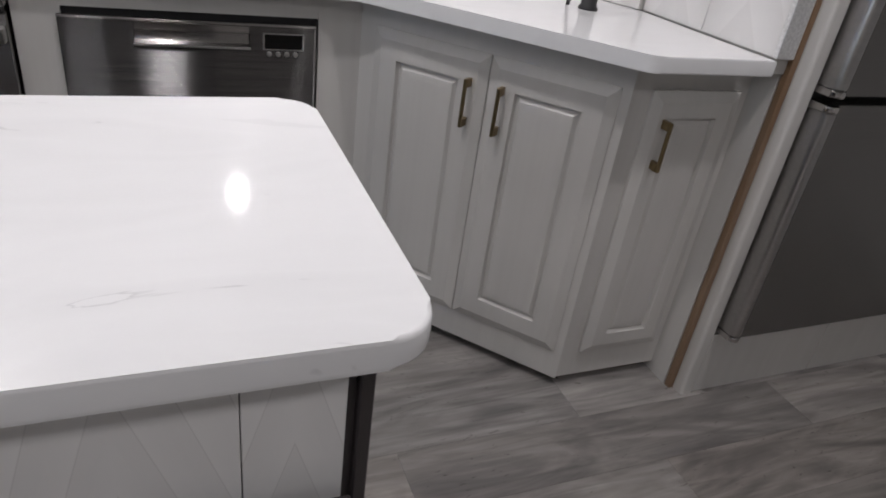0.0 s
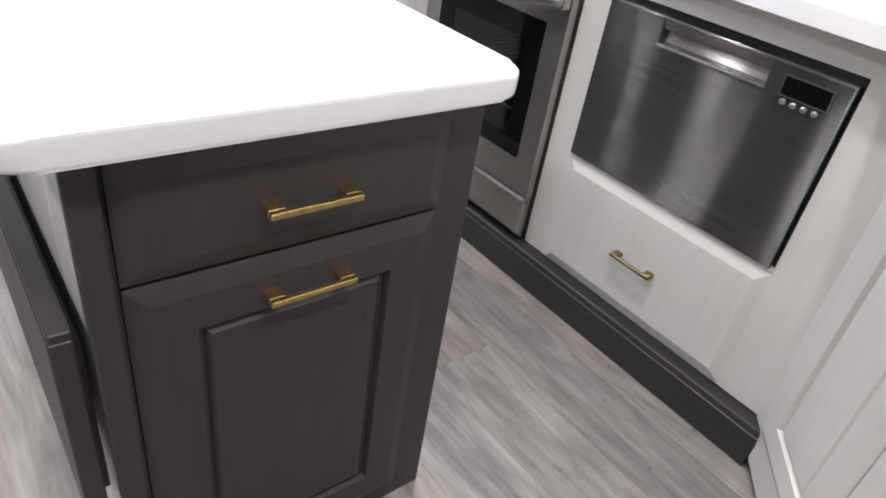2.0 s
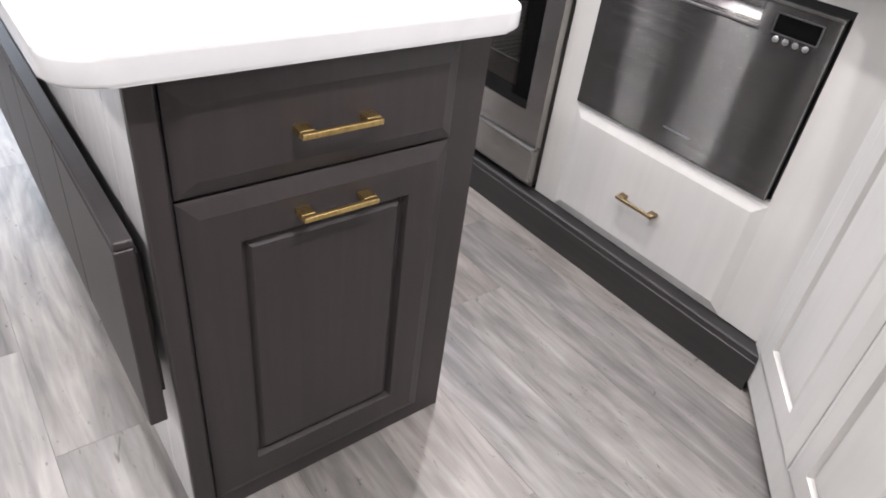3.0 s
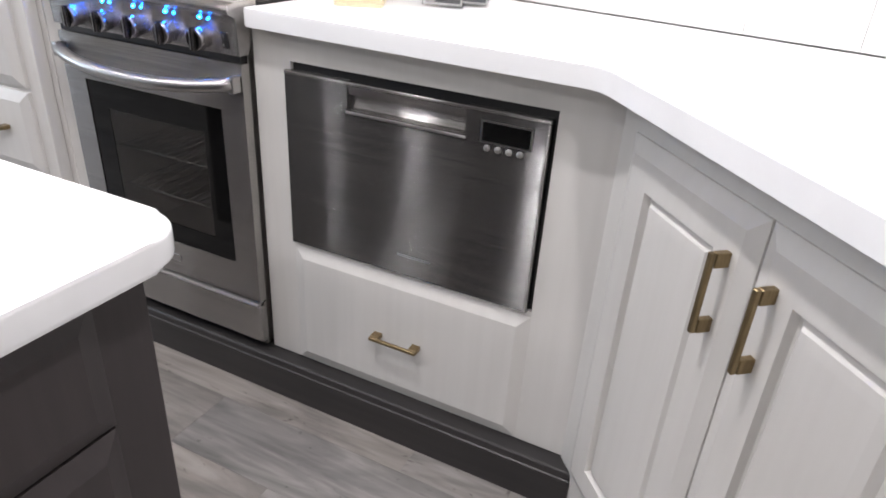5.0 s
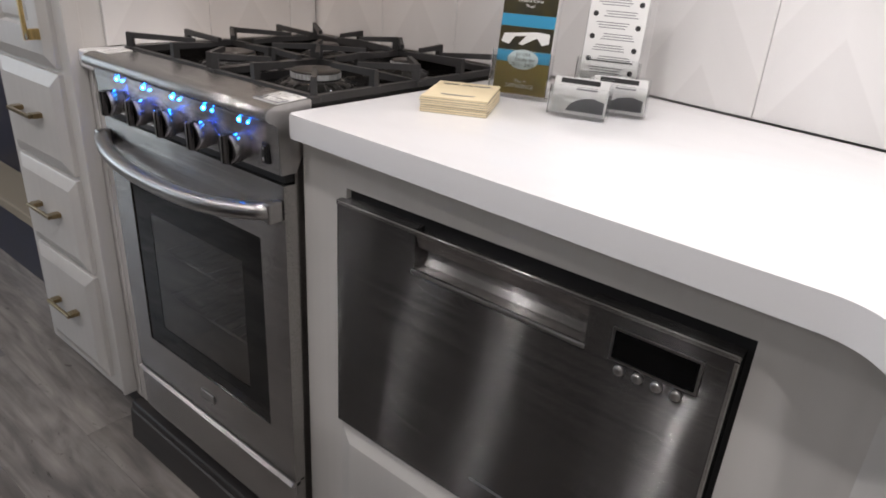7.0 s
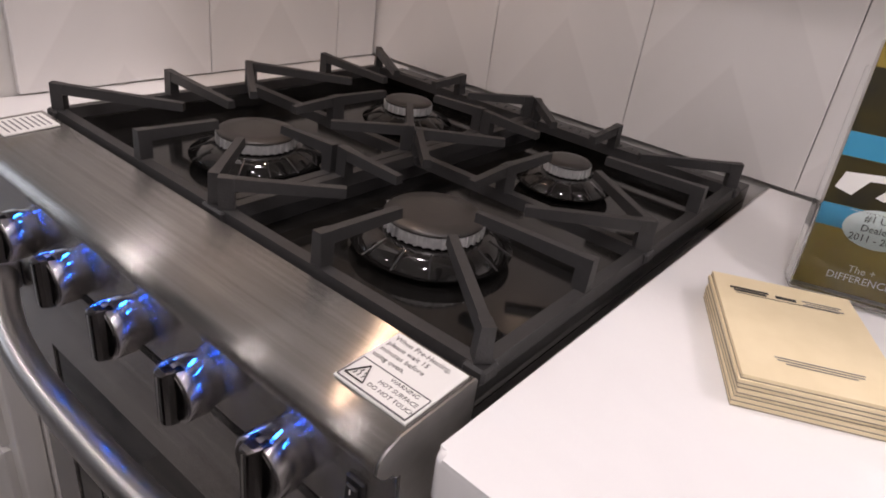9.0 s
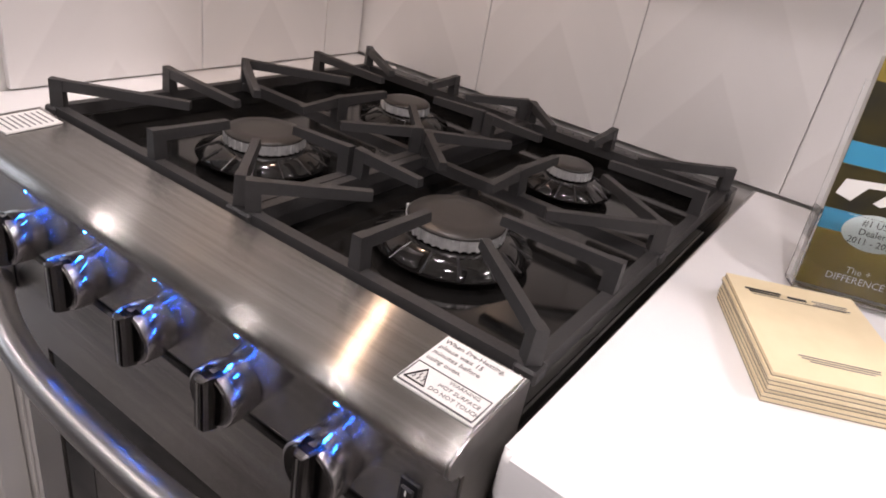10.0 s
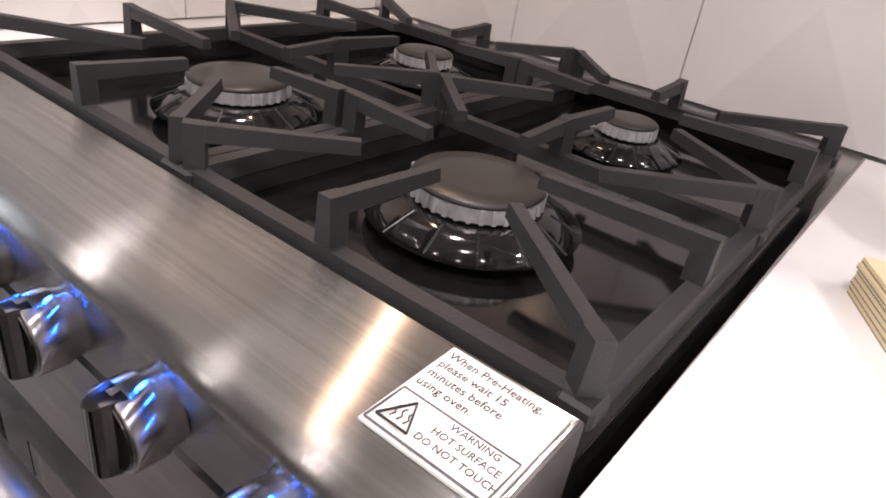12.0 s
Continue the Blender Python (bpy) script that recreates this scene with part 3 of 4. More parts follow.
lever.matrix_local = pose(0, 0, 0.03, 90)

# refrigerator in its recess
fr = thing("refrigerator", (1.78, 1.15, 0), 0, "stainless steel refrigerator with long edge grips and chrome caps", "refrigerator")
part("body", box(-0.37, 0.37, 0.03, 0.7, 0.215, 1.76), BLACK, fr)
for z0, z1 in ((0.225, 0.905), (0.925, 1.75)):
    dd = part("door", prism(rounded([(-0.335, -0.035), (0.375, -0.035), (0.375, 0.028), (-0.335, 0.028)], (0.008, 0.02, 0, 0), 4), z0, z1, 0.004, 2), FRIDGE_STEEL, fr)
    gp = part("edge_grip", prism(rounded([(-0.375, -0.05), (-0.338, -0.05), (-0.338, 0.02), (-0.375, 0.02)], (0.018, 0.016, 0, 0.004), 5), z0 + 0.018, z1 - 0.018, 0.002, 1), SMOOTH_STEEL, dd, "rounded vertical edge grip")
    for ze in (z0, z1 - 0.016):
        part("grip_cap", prism(rounded([(-0.377, -0.052), (-0.337, -0.052), (-0.337, 0.02), (-0.377, 0.02)], (0.018, 0.016, 0, 0.004), 5), ze, ze + 0.016, 0.004, 2), CHROME, dd, "chrome end cap")
base = thing("fridge_plinth", (1.78, 1.155, 0), 0, "white plinth panel below the refrigerator", "panel")
part("panel", box(-0.38, 0.09, 0, 0.02, 0, 0.212, 0.002, 1), WHITE, base)
part("panel", box(0.093, 0.8, 0, 0.02, 0, 0.212, 0.002, 1), WHITE, base)
wall("wall_fridge", 2.17, 2.599, 1.15, 1.25, 0.213, CEILING - 0.002)

# ---- range ----
RX0, RX1 = -0.9, -0.318
RC = (RX0 + RX1) / 2
rg = thing("gas_range", (RC, 1.8, 0), 0, "stainless steel gas range with four burners and blue-lit knobs", "range")
H2 = (RX1 - RX0) / 2


def R(x, y, z):
    return (x - RC, (y - 1.8) * 1.09, z)


shell = bmesh.new()
for x0, x1, y0, y1, z0, z1 in ((-H2 + 0.004, -0.215, 0.031, 0.62, 0.115, 0.95), (0.215, H2 - 0.004, 0.031, 0.62, 0.115, 0.95), (-0.215, 0.215, 0.47, 0.62, 0.115, 0.95), (-0.215, 0.215, 0.031, 0.47, 0.115, 0.3), (-0.215, 0.215, 0.031, 0.47, 0.77, 0.95)):
    box(x0, x1, y0, y1, z0, z1, bm=shell)
part("body", shell, STEEL, rg)
sec = [(0.002, 0.884), (-0.002, 0.962), (-0.008, 0.9645)]
sec += [(-0.011 + 0.0115 * math.cos(a), 0.979 + 0.0115 * math.sin(a)) for a in [radians(-80 - k * 18) for k in range(0, 11)]]
sec += [(-0.006, 0.9935), (0.061, 0.9965), (0.063, 0.994), (0.063, 0.95), (0.03, 0.884)]
part("console", sweep(sec, -H2, H2), STEEL, rg, "brushed steel control console with rounded front edge", crease=32)
for s in (-1, 1):
    cap_bm = bmesh.new()
    sweep([(y, z) for y, z in sec], s * H2 - 0.0015, s * H2 + 0.0015, bm=cap_bm)
    part("console_end", cap_bm, SMOOTH_STEEL, rg)
# solid black strip set in the gap gives it the shade by colour
part("shadow_gap", box(-H2 + 0.006, H2 - 0.006, 0.012, 0.03, 0.868, 0.885), BLACK, rg)

# knobs with lit tops
KZ, LED_Z = 0.912, 0.954
for i in range(5):
    kx = -0.197 + i * 0.0985
    kn = part("knob", lathe([(0, 0.0), (0.0215, 0.0), (0.0222, 0.0015), (0.0225, 0.008), (0.0238, 0.0095), (0.0246, 0.011), (0.0242, 0.0275), (0.0232, 0.0288), (0.0215, 0.0292), (0, 0.0292)], 48), KNOB_CHROME, rg, "chrome knob with a dark face and thick upright fin", crease=40)
    kn.matrix_local = pose(kx, -0.0005, KZ, 90, 0, 0)
    part("dark_face", lathe([(0, 0.0293), (0.0213, 0.0293), (0.0206, 0.0302), (0.012, 0.0298), (0, 0.0296)], 36), DARK_CHROME, kn)
    g = bmesh.new()
    rows = []
    for fz, fx, fy in ((0.0225, 0.0088, 0.0236), (0.0345, 0.006, 0.0232), (0.038, 0.0048, 0.0224), (0.0392, 0.0034, 0.0212)):
        rows.append([g.verts.new(c) for c in ((-fx, -fy, fz), (-fx * 0.55, -fy * 1.025, fz), (fx * 0.55, -fy * 1.025, fz), (fx, -fy, fz), (fx, fy, fz), (fx * 0.55, fy * 1.025, fz), (-fx * 0.55, fy * 1.025, fz), (-fx, fy, fz))])
    for lo_row, hi_row in zip(rows, rows[1:]):
        for k in range(8):
            g.faces.new((lo_row[k], lo_row[(k + 1) % 8], hi_row[(k + 1) % 8], hi_row[k]))
    g.faces.new(rows[0][::-1])
    g.faces.new(rows[-1])
    fin = part("grip_fin", g, DARK_CHROME, kn)
    part("pointer_line", box(-0.0008, 0.0008, -0.0205, 0.0205, 0.0391, 0.0396), SMOOTH_STEEL, fin)
    for dx, dz, r in ((-0.004, 0.0, 0.0032), (0.02, 0.0, 0.0014)):
        led = part("indicator", lathe([(0, 0.0022), (r * 0.7, 0.0018), (r, 0)], 12), LED_SMALL, rg, "blue indicator light, lit", smooth=True)
        led.matrix_local = pose(kx + dx, -0.0016, LED_Z + dz, 90)
    dot = part("panel_mark", lathe([(0, 0.0006), (0.0019, 0.0006), (0.0019, 0)], 12), BLACK, rg)
    dot.matrix_local = pose(kx + 0.0165, -0.0012, LED_Z, 90)
sw = part("rocker_switch", box(0.25, 0.266, -0.0025, 0.004, 0.897, 0.931, 0.001, 1), BLACK, rg, "black rocker switch")
part("rocker", box(0.2525, 0.2635, -0.0055, -0.0025, 0.901, 0.927, 0.0015, 1), BLACK, sw)
bars(1, 0.0012, 0.005, (0.258, -0.0057, 0.925), (90, 0, 0), LABEL_WHITE, sw, 0.9, "on_mark")
writing("O", 0.006, (0.258, -0.0058, 0.904), (90, 0, 0), LABEL_WHITE, sw, "off_mark", "CENTER")

# oven door
door_bm = bmesh.new()
DZ0, DZ1 = 0.262, 0.866
for x0, x1, z0, z1 in ((-H2, -0.222, DZ0, DZ1), (0.222, H2, DZ0, DZ1), (-0.222, 0.222, DZ0, 0.362), (-0.222, 0.222, 0.757, DZ1)):
    box(x0, x1, 0.006, 0.03, z0, z1, bm=door_bm)
bmesh.ops.remove_doubles(door_bm, verts=door_bm.verts, dist=0.0002)
od = part("oven_door", door_bm, STEEL, rg, "brushed steel oven door with dark window")
gb = bmesh.new()
for x0, x1, z0, z1 in ((-0.224, -0.158, 0.362, 0.757), (0.158, 0.224, 0.362, 0.757), (-0.158, 0.158, 0.362, 0.415), (-0.158, 0.158, 0.69, 0.757)):
    box(x0, x1, 0.0085, 0.012, z0, z1, bm=gb)
part("window_border", gb, GLASS_BLACK, od)
part("window", box(-0.158, 0.158, 0.009, 0.0115, 0.415, 0.69), OVEN_PANE, od, "tinted oven window").visible_shadow = False
hp = []
for k in range(21):
    u = k / 20 * 2 - 1
    hp.append((u * (H2 - 0.012), -0.052 + 0.042 * abs(u) ** 3.2, 0.822 - 0.022 * (1 - u * u) + 0.004))
part("door_handle", tube(hp, [0.0155] * 21, 16), SMOOTH_STEEL, od, "bowed tubular steel handle", smooth=True)
for s in (-1, 1):
    part("handle_end", box(s * (H2 - 0.012) - 0.009, s * (H2 - 0.012) + 0.009, -0.022, 0.006, 0.806, 0.842, 0.004, 2), SMOOTH_STEEL, od)
part("maker_badge", box(-0.022, 0.026, 0.003, 0.006, 0.305, 0.325, 0.001, 1), SMOOTH_STEEL, od)
cav = bmesh.new()
for args in ((-0.2, 0.2, 0.45, 0.46, 0.33, 0.74), (-0.21, -0.2, 0.031, 0.45, 0.33, 0.74), (0.2, 0.21, 0.031, 0.45, 0.33, 0.74), (-0.2, 0.2, 0.031, 0.45, 0.32, 0.33), (-0.2, 0.2, 0.031, 0.45, 0.74, 0.75)):
    box(*args, bm=cav)
part("oven_cavity", cav, CAP, rg, "black enamel oven cavity")
rack = bmesh.new()
for z in (0.47, 0.58):
    for k in range(13):
        x = -0.19 + k * 0.0317
        tube([(x, 0.05, z), (x, 0.43, z)], 0.002, 6, rack)
    for y in (0.05, 0.43):
        tube([(-0.195, y, z), (0.195, y, z)], 0.003, 6, rack)
part("oven_rack", rack, RACK, rg, "bright wire oven racks")
part("lower_drawer", rings(H2 * 2 - 0.004, 0.118, [(0, 0.01), (0.004, 0.004)], 0.03), STEEL, rg).matrix_local = pose(0, 0, 0.138)
part("drawer_lip", sweep([(0.02, 0.248), (0.0, 0.25), (-0.004, 0.256), (0.004, 0.2595), (0.02, 0.259)], -H2 + 0.002, H2 - 0.002), SMOOTH_STEEL, rg)

# cooktop tray and burners
part("cooktop", box(-H2, H2, 0.0635, 0.625, 0.951, 0.968), ENAMEL, rg, "glossy black enamel cooktop")
lip = bmesh.new()
for x0, x1, y0, y1 in ((-H2, -H2 + 0.014, 0.0635, 0.625), (H2 - 0.014, H2, 0.0635, 0.625), (-H2 + 0.014, H2 - 0.014, 0.0635, 0.081), (-H2 + 0.014, H2 - 0.014, 0.578, 0.625)):
    box(x0, x1, y0, y1, 0.9682, 0.9875, 0.0015, 2, lip)
part("cooktop_rim", lip, ENAMEL, rg)
for k in range(30):
    x = -0.23 + k * 0.0158
    part("vent_slot", box(x, x + 0.008, 0.591, 0.611, 0.9876, 0.9882), BLACK, rg)
BURNERS = [(-0.475, 1.99, 0.045), (-0.475, 2.207, 0.026), (-0.725, 1.987, 0.042), (-0.725, 2.21, 0.031)]
for bx, by, r in BURNERS:
    x, y, _ = R(bx, by, 0)
    hold = part("burner", lathe([(0, 0.9682), (r + 0.012, 0.9682), (r + 0.014, 0.971), (r + 0.028, 0.976), (r + 0.029, 0.9785), (r + 0.006, 0.989), (r + 0.001, 0.9895), (0, 0.9895)], 48, at=(x, y, 0)), ENAMEL, rg, "black enamel burner bowl", smooth=True)
    for k in range(14):
        a = 2 * math.pi * k / 14
        ca, sa = math.cos(a), math.sin(a)
        p0, p1 = Vector((x + (r + 0.006) * ca, y + (r + 0.006) * sa, 0.989)), Vector((x + (r + 0.028) * ca, y + (r + 0.028) * sa, 0.9788))
        part("bowl_rib", tube([p0, p1], 0.0009, 5), BLACK, hold)
    crown = bmesh.new()
    n = max(24, int(r * 800))
    lathe([(0, 0.9897), (r - 0.004, 0.9897), (r - 0.003, 0.9915), (0, 0.9915)], 40, crown, (x, y, 0))
    part("burner_throat", crown, BLACK, hold)
    teeth = bmesh.new()
    lathe([(0, 0.9917), (r - 0.0012, 0.9917), (r - 0.0008, 1.0015), (0, 1.0015)], 48, teeth, (x, y, 0))
    for k in range(n):
        a = 2 * math.pi * k / n
        box(-0.0014, 0.0014, -0.0008, 0.0010, 0.9918, 1.0013, bm=teeth)
        bmesh.ops.transform(teeth, matrix=Matrix.Translation((x + r * math.cos(a), y + r * math.sin(a), 0)) @ Matrix.Rotation(a - math.pi / 2, 4, "Z"), verts=teeth.verts[-8:])
    part("flame_ring", teeth, ALU, hold, "bright fluted aluminium flame ring")
    part("burner_cap", lathe([(0, 1.0017), (r - 0.0002, 1.0017), (r + 0.0006, 1.003), (r - 0.002, 1.0052), (r * 0.6, 1.0062), (0, 1.0062)], 48, at=(x, y, 0)), CAP, hold, "matt black burner cap", smooth=True)
    part("igniter", tube([(x - r - 0.005, y - 0.006, 0.987), (x - r - 0.005, y - 0.006, 0.998)], 0.0022, 8), LABEL_WHITE, hold)


def bar(bm, a, b, wide, top, deep):
    """An upright-sided bar from a to b in x and y; top and deep are (start, end)."""
    a, b = Vector(a), Vector(b)
    side = (b - a).normalized().orthogonal() * wide / 2
    vs = []
    for p, t, d in ((a, top[0], deep[0]), (b, top[1], deep[1])):
        vs.append([bm.verts.new((q.x, q.y, z)) for q, z in ((p - side, t - d), (p + side, t - d), (p + side * 0.8, t), (p - side * 0.8, t))])
    for i in range(4):
        bm.faces.new((vs[0][i], vs[0][(i + 1) % 4], vs[1][(i + 1) % 4], vs[1][i]))
    bm.faces.new(vs[0][::-1])
    bm.faces.new(vs[1])


def grate(x0, x1, burners):
    """A cast-iron grate: a low frame with raised fingers that point at two burners."""
    g = thing("burner_grate", (RC, 1.8, 0), 0, "black cast-iron burner grate resting on the cooktop", "grate", "burner grates")
    low = bmesh.new()
    y0, ym, y1 = 1.868, 2.09, 2.313
    w = 0.013
    for a, b in (((x0, y0), (x1, y0)), ((x0, ym), (x1, ym)), ((x0, y1), (x1, y1)), ((x0, y0), (x0, y1)), ((x1, y0), (x1, y1))):
        pa, pb = R(*a, 0), R(*b, 0)
        bar(low, pa[:2], pb[:2], w, (0.9995, 0.9995), (0.0118, 0.0118))
    for x in (x0, x1):
        for y in (y0, ym, y1):
            p = R(x, y, 0)
            box(p[0] - 0.009, p[0] + 0.009, p[1] - 0.009, p[1] + 0.009, 0.9878, 0.9992, 0.002, 1, low)
    part("frame", low, IRON, g)
    for (bx, by, r), (ya, yb) in zip(burners, ((y0, ym), (ym, y1))):
        starts = [(x0, ya), (x1, ya), (x0, yb), (x1, yb), (x0, by), (x1, by), (bx, ya), (bx, yb)]
        for k, (sx, sy) in enumerate(starts):
            d = Vector((bx - sx, by - sy))
            reach = d.length - (0.045 if k > 3 else 0.075)
            e = Vector((sx, sy)) + d.normalized() * reach
            a, b = R(sx, sy, 0), R(e.x, e.y, 0)
            f = bmesh.new()
            bar(f, a[:2], b[:2], 0.0095, (1.027, 1.0235), (0.011, 0.0085))
            n = Vector(b[:2]) - Vector(a[:2])
            n.normalize()
            bar(f, Vector(a[:2]) - n * 0.004, Vector(a[:2]) + n * 0.009, 0.0115, (1.0275, 1.0268), (0.028, 0.028))
            part("finger", f, IRON, g)
    return g


grate(-0.5945, -0.3235, BURNERS[:2])
grate(-0.893, -0.6065, BURNERS[2:])
cen = bmesh.new()
box(*[v - RC for v in (-0.604, -0.597)], 0.082, 0.577, 0.9683, 0.982, bm=cen)
part("centre_bar", cen, IRON, rg)

# warning labels on the console
lab = thing("warning_label", (-0.349, 1.829, 0.9968), 0, "white heat warning label stuck on the console", "label")
part("sticker", box(-0.027, 0.027, -0.026, 0.026, -0.0012, 0.0003), LABEL_WHITE, lab).rotation_euler = (radians(2.8), 0, 0)
T0 = (2.8, 0, 0)
for i, line in enumerate(("When Pre-Heating,", "please wait 15", "minutes before", "using oven.")):
    writing(line, 0.0055, (-0.025, 0.0195 - i * 0.0063, 0.0013 - i * 0.0003), T0, INK, lab)
for i, line in enumerate(("WARNING", "HOT SURFACE", "DO NOT TOUCH")):
    writing(line, 0.0043, (0.009, -0.0085 - i * 0.0056, -0.0001 - i * 0.00025), T0, INK, lab, align="CENTER")
tri = bmesh.new()
for a, b in (((-0.0235, -0.021), (-0.0095, -0.021)), ((-0.0095, -0.021), (-0.0165, -0.0075)), ((-0.0165, -0.0075), (-0.0235, -0.021))):
    bar(tri, a, b, 0.0007, (0.0009, 0.0009), (0.0008, 0.0008))
for dx in (-0.003, 0, 0.003):
    tube([(-0.0165 + dx, -0.0185, 0.0004), (-0.0158 + dx, -0.0165, 0.0005), (-0.0172 + dx, -0.0145, 0.0006), (-0.0165 + dx, -0.0125, 0.0007)], 0.0003, 5, tri)
edge = bmesh.new()
for a, b in (((-0.0255, -0.0045), (0.0255, -0.0045)), ((-0.0255, -0.0248), (0.0255, -0.0248)), ((-0.0255, -0.0248), (-0.0255, -0.0045)), ((0.0255, -0.0248), (0.0255, -0.0045))):
    bar(edge, a, b, 0.0003, (0.0009, 0.0009), (0.0013, 0.0013))
part("box_outline", edge, INK_GREY, lab)
part("warning_sign", tri, INK, lab)
lab.scale = (1.07, 1.1, 1)
lab2 = thing("rating_label", (-0.868, 1.829, 0.9968), 0, "small printed white label at the console end", "label")
part("sticker", box(-0.022, 0.022, -0.026, 0.026, -0.0012, 0.0003), LABEL_WHITE, lab2).rotation_euler = (radians(2.8), 0, 0)
bars(8, 0.038, 0.0056, (0, 0.021, 0.0014), T0, INK_GREY, lab2, 0.3)

# ---- pantry ----
pt = thing("pantry_cabinet", (-1.205, 1.797, 0), 0, "tall white painted pantry cabinet with three drawers below a door", "cabinet")
part("body", box(-0.21, 0.205, 0, 0.59, 0.12, 2.298), WHITE, pt)
# dark set-back board fills in the shade below the pantry
part("plinth", box(-0.2, 0.2, 0.07, 0.5, 0, 0.119), KICK, pt)
part("filler", box(0.206, 0.298, 0.03, 0.1, 0.109, 0.946), WHITE, pt)
part("side_bead", box(0.2055, 0.2145, -0.006, 0.029, 0.12, 2.298, 0.003, 2), WHITE, pt)
part("groove_bead", box(0.232, 0.238, 0.026, 0.0299, 0.12, 0.946, 0.001, 1), WHITE, pt)
for z0, z1 in ((0.155, 0.44), (0.452, 0.686), (0.698, 0.925)):
    d = slab_front(pt, "drawer", 0.315, z1 - z0, (0, 0, z0), WHITE)
    pull(d, 0.125, False, (0, -0.02, (z1 - z0) / 2 + 0.01), AGED_BRASS)
pd = raised_door(pt, "door", 0.315, 0.95, (0, 0, 0.937), WHITE)
pull(pd, 0.125, True, (0.125, -0.02, 0.12), BRASS)

# dark console past the pantry
nv = thing("media_console", (-2.1, 1.98, 0), 0, "dark navy console with a low ledge beside the pantry", "console")
part("body", box(-0.6, 0.6, 0.12, 0.4, 0, 1.05, 0.004, 1), NAVY, nv)
part("ledge", box(-0.6, 0.62, -0.04, 0.12, 0.27, 0.31, 0.004, 1), CARD_EDGE, nv)
part("base", box(-0.6, 0.6, 0.0, 0.119, 0.0, 0.268, 0.004, 1), NAVY, nv)

# ---- island ----
IX = 0.163
il = thing("kitchen_island", (IX, 0.833, 0), 0, "charcoal kitchen island with a drawer above a bin door", "island")
LEN = 1.32
part("body", box(-LEN, 0.004, -0.262, 0.273, 0.0, 0.866), CHARCOAL, il)
part("corner_post", box(0.0045, 0.021, -0.275, -0.2425, 0.0, 0.866, 0.002, 1), CHARCOAL, il)
endf = part("end_front", rings(0.441, 0.157, [(0, -0.012), (0.004, -0.014), (0.026, -0.023)], 0), CHARCOAL, il, "charcoal drawer front")
endf.matrix_local = pose(0, -0.015, 0.692, 0, 0, 90)
pull(endf, 0.125, False, (0.002, -0.022, 0.074), BRASS)
bd = raised_door(il, "bin_door", 0.441, 0.638, (0, -0.015, 0.048), CHARCOAL, 0.082, 90, "charcoal raised-panel bin door")
pull(bd, 0.125, False, (0.004, -0.02, 0.586), BRASS)
ITOP = rounded([(-LEN - 0.03, -0.35), (0.06, -0.35), (0.06, 0.302), (-LEN - 0.03, 0.302)], (0.03, 0.055, 0.055, 0.03), 8)
part("worktop", prism(ITOP, 0.8705, 0.905, 0.006, 3), QUARTZ, il, "white veined quartz top with rounded corners", crease=40)
# low charcoal fronts along the seating side
low = thing("island_seat_fronts", (0.016, 0.553, 0), 0, "low row of charcoal panels along the tiled island side", "panel")
for k in range(4):
    x1 = 0.145 - k * 0.34
    part("panel", box(x1 - 0.336, x1, -0.036, -0.009, 0.29, 0.628, 0.002, 1), CHARCOAL, low)
part("top_rail", box(-1.16, 0.145, -0.034, -0.009, 0.629, 0.642, 0.002, 1), CHARCOAL, low)
part("hidden_cleat", box(-1.15, 0.118, -0.0089, 0.0005, 0.33, 0.6), CHARCOAL, low)

# ---- things on the counter ----
pad = thing("note_pad_stack", (-0.181, 2.065, 0.985), 27, "stack of cream note pads with printed heading", "note pads")
for k in range(7):
    p = part("pad", box(-0.053, 0.053, -0.07, 0.07, k * 0.0036 + 0.0008, k * 0.0036 + 0.0036, 0.0003, 1), PAPER, pad)
    p.matrix_local = pose(random.uniform(-0.001, 0.001), random.uniform(-0.001, 0.001), 0, 0, 0, random.uniform(-0.6, 0.6))
    part("backing_board", box(-0.053, 0.053, -0.07, 0.07, k * 0.0036, k * 0.0036 + 0.0008), CARD_EDGE, p)
top = 0.0254
bars(2, 0.03, 0.004, (-0.027, 0.051, top), (0, 0, 0), INK, pad, 0.7, "heading")
bars(1, 0.016, 0.005, (0.0, 0.049, top), (0, 0, 0), INK, pad, 0.8, "logo_mark")
bars(3, 0.032, 0.003, (0.027, 0.05, top), (0, 0, 0), INK_GREY, pad, 0.4, "heading")
bars(1, 0.09, 0.002, (0, 0.042, top), (0, 0, 0), INK, pad, 0.3, "rule")
bars(3, 0.06, 0.003, (0.002, -0.04, top), (0, 0, 0), INK_GREY, pad, 0.35)


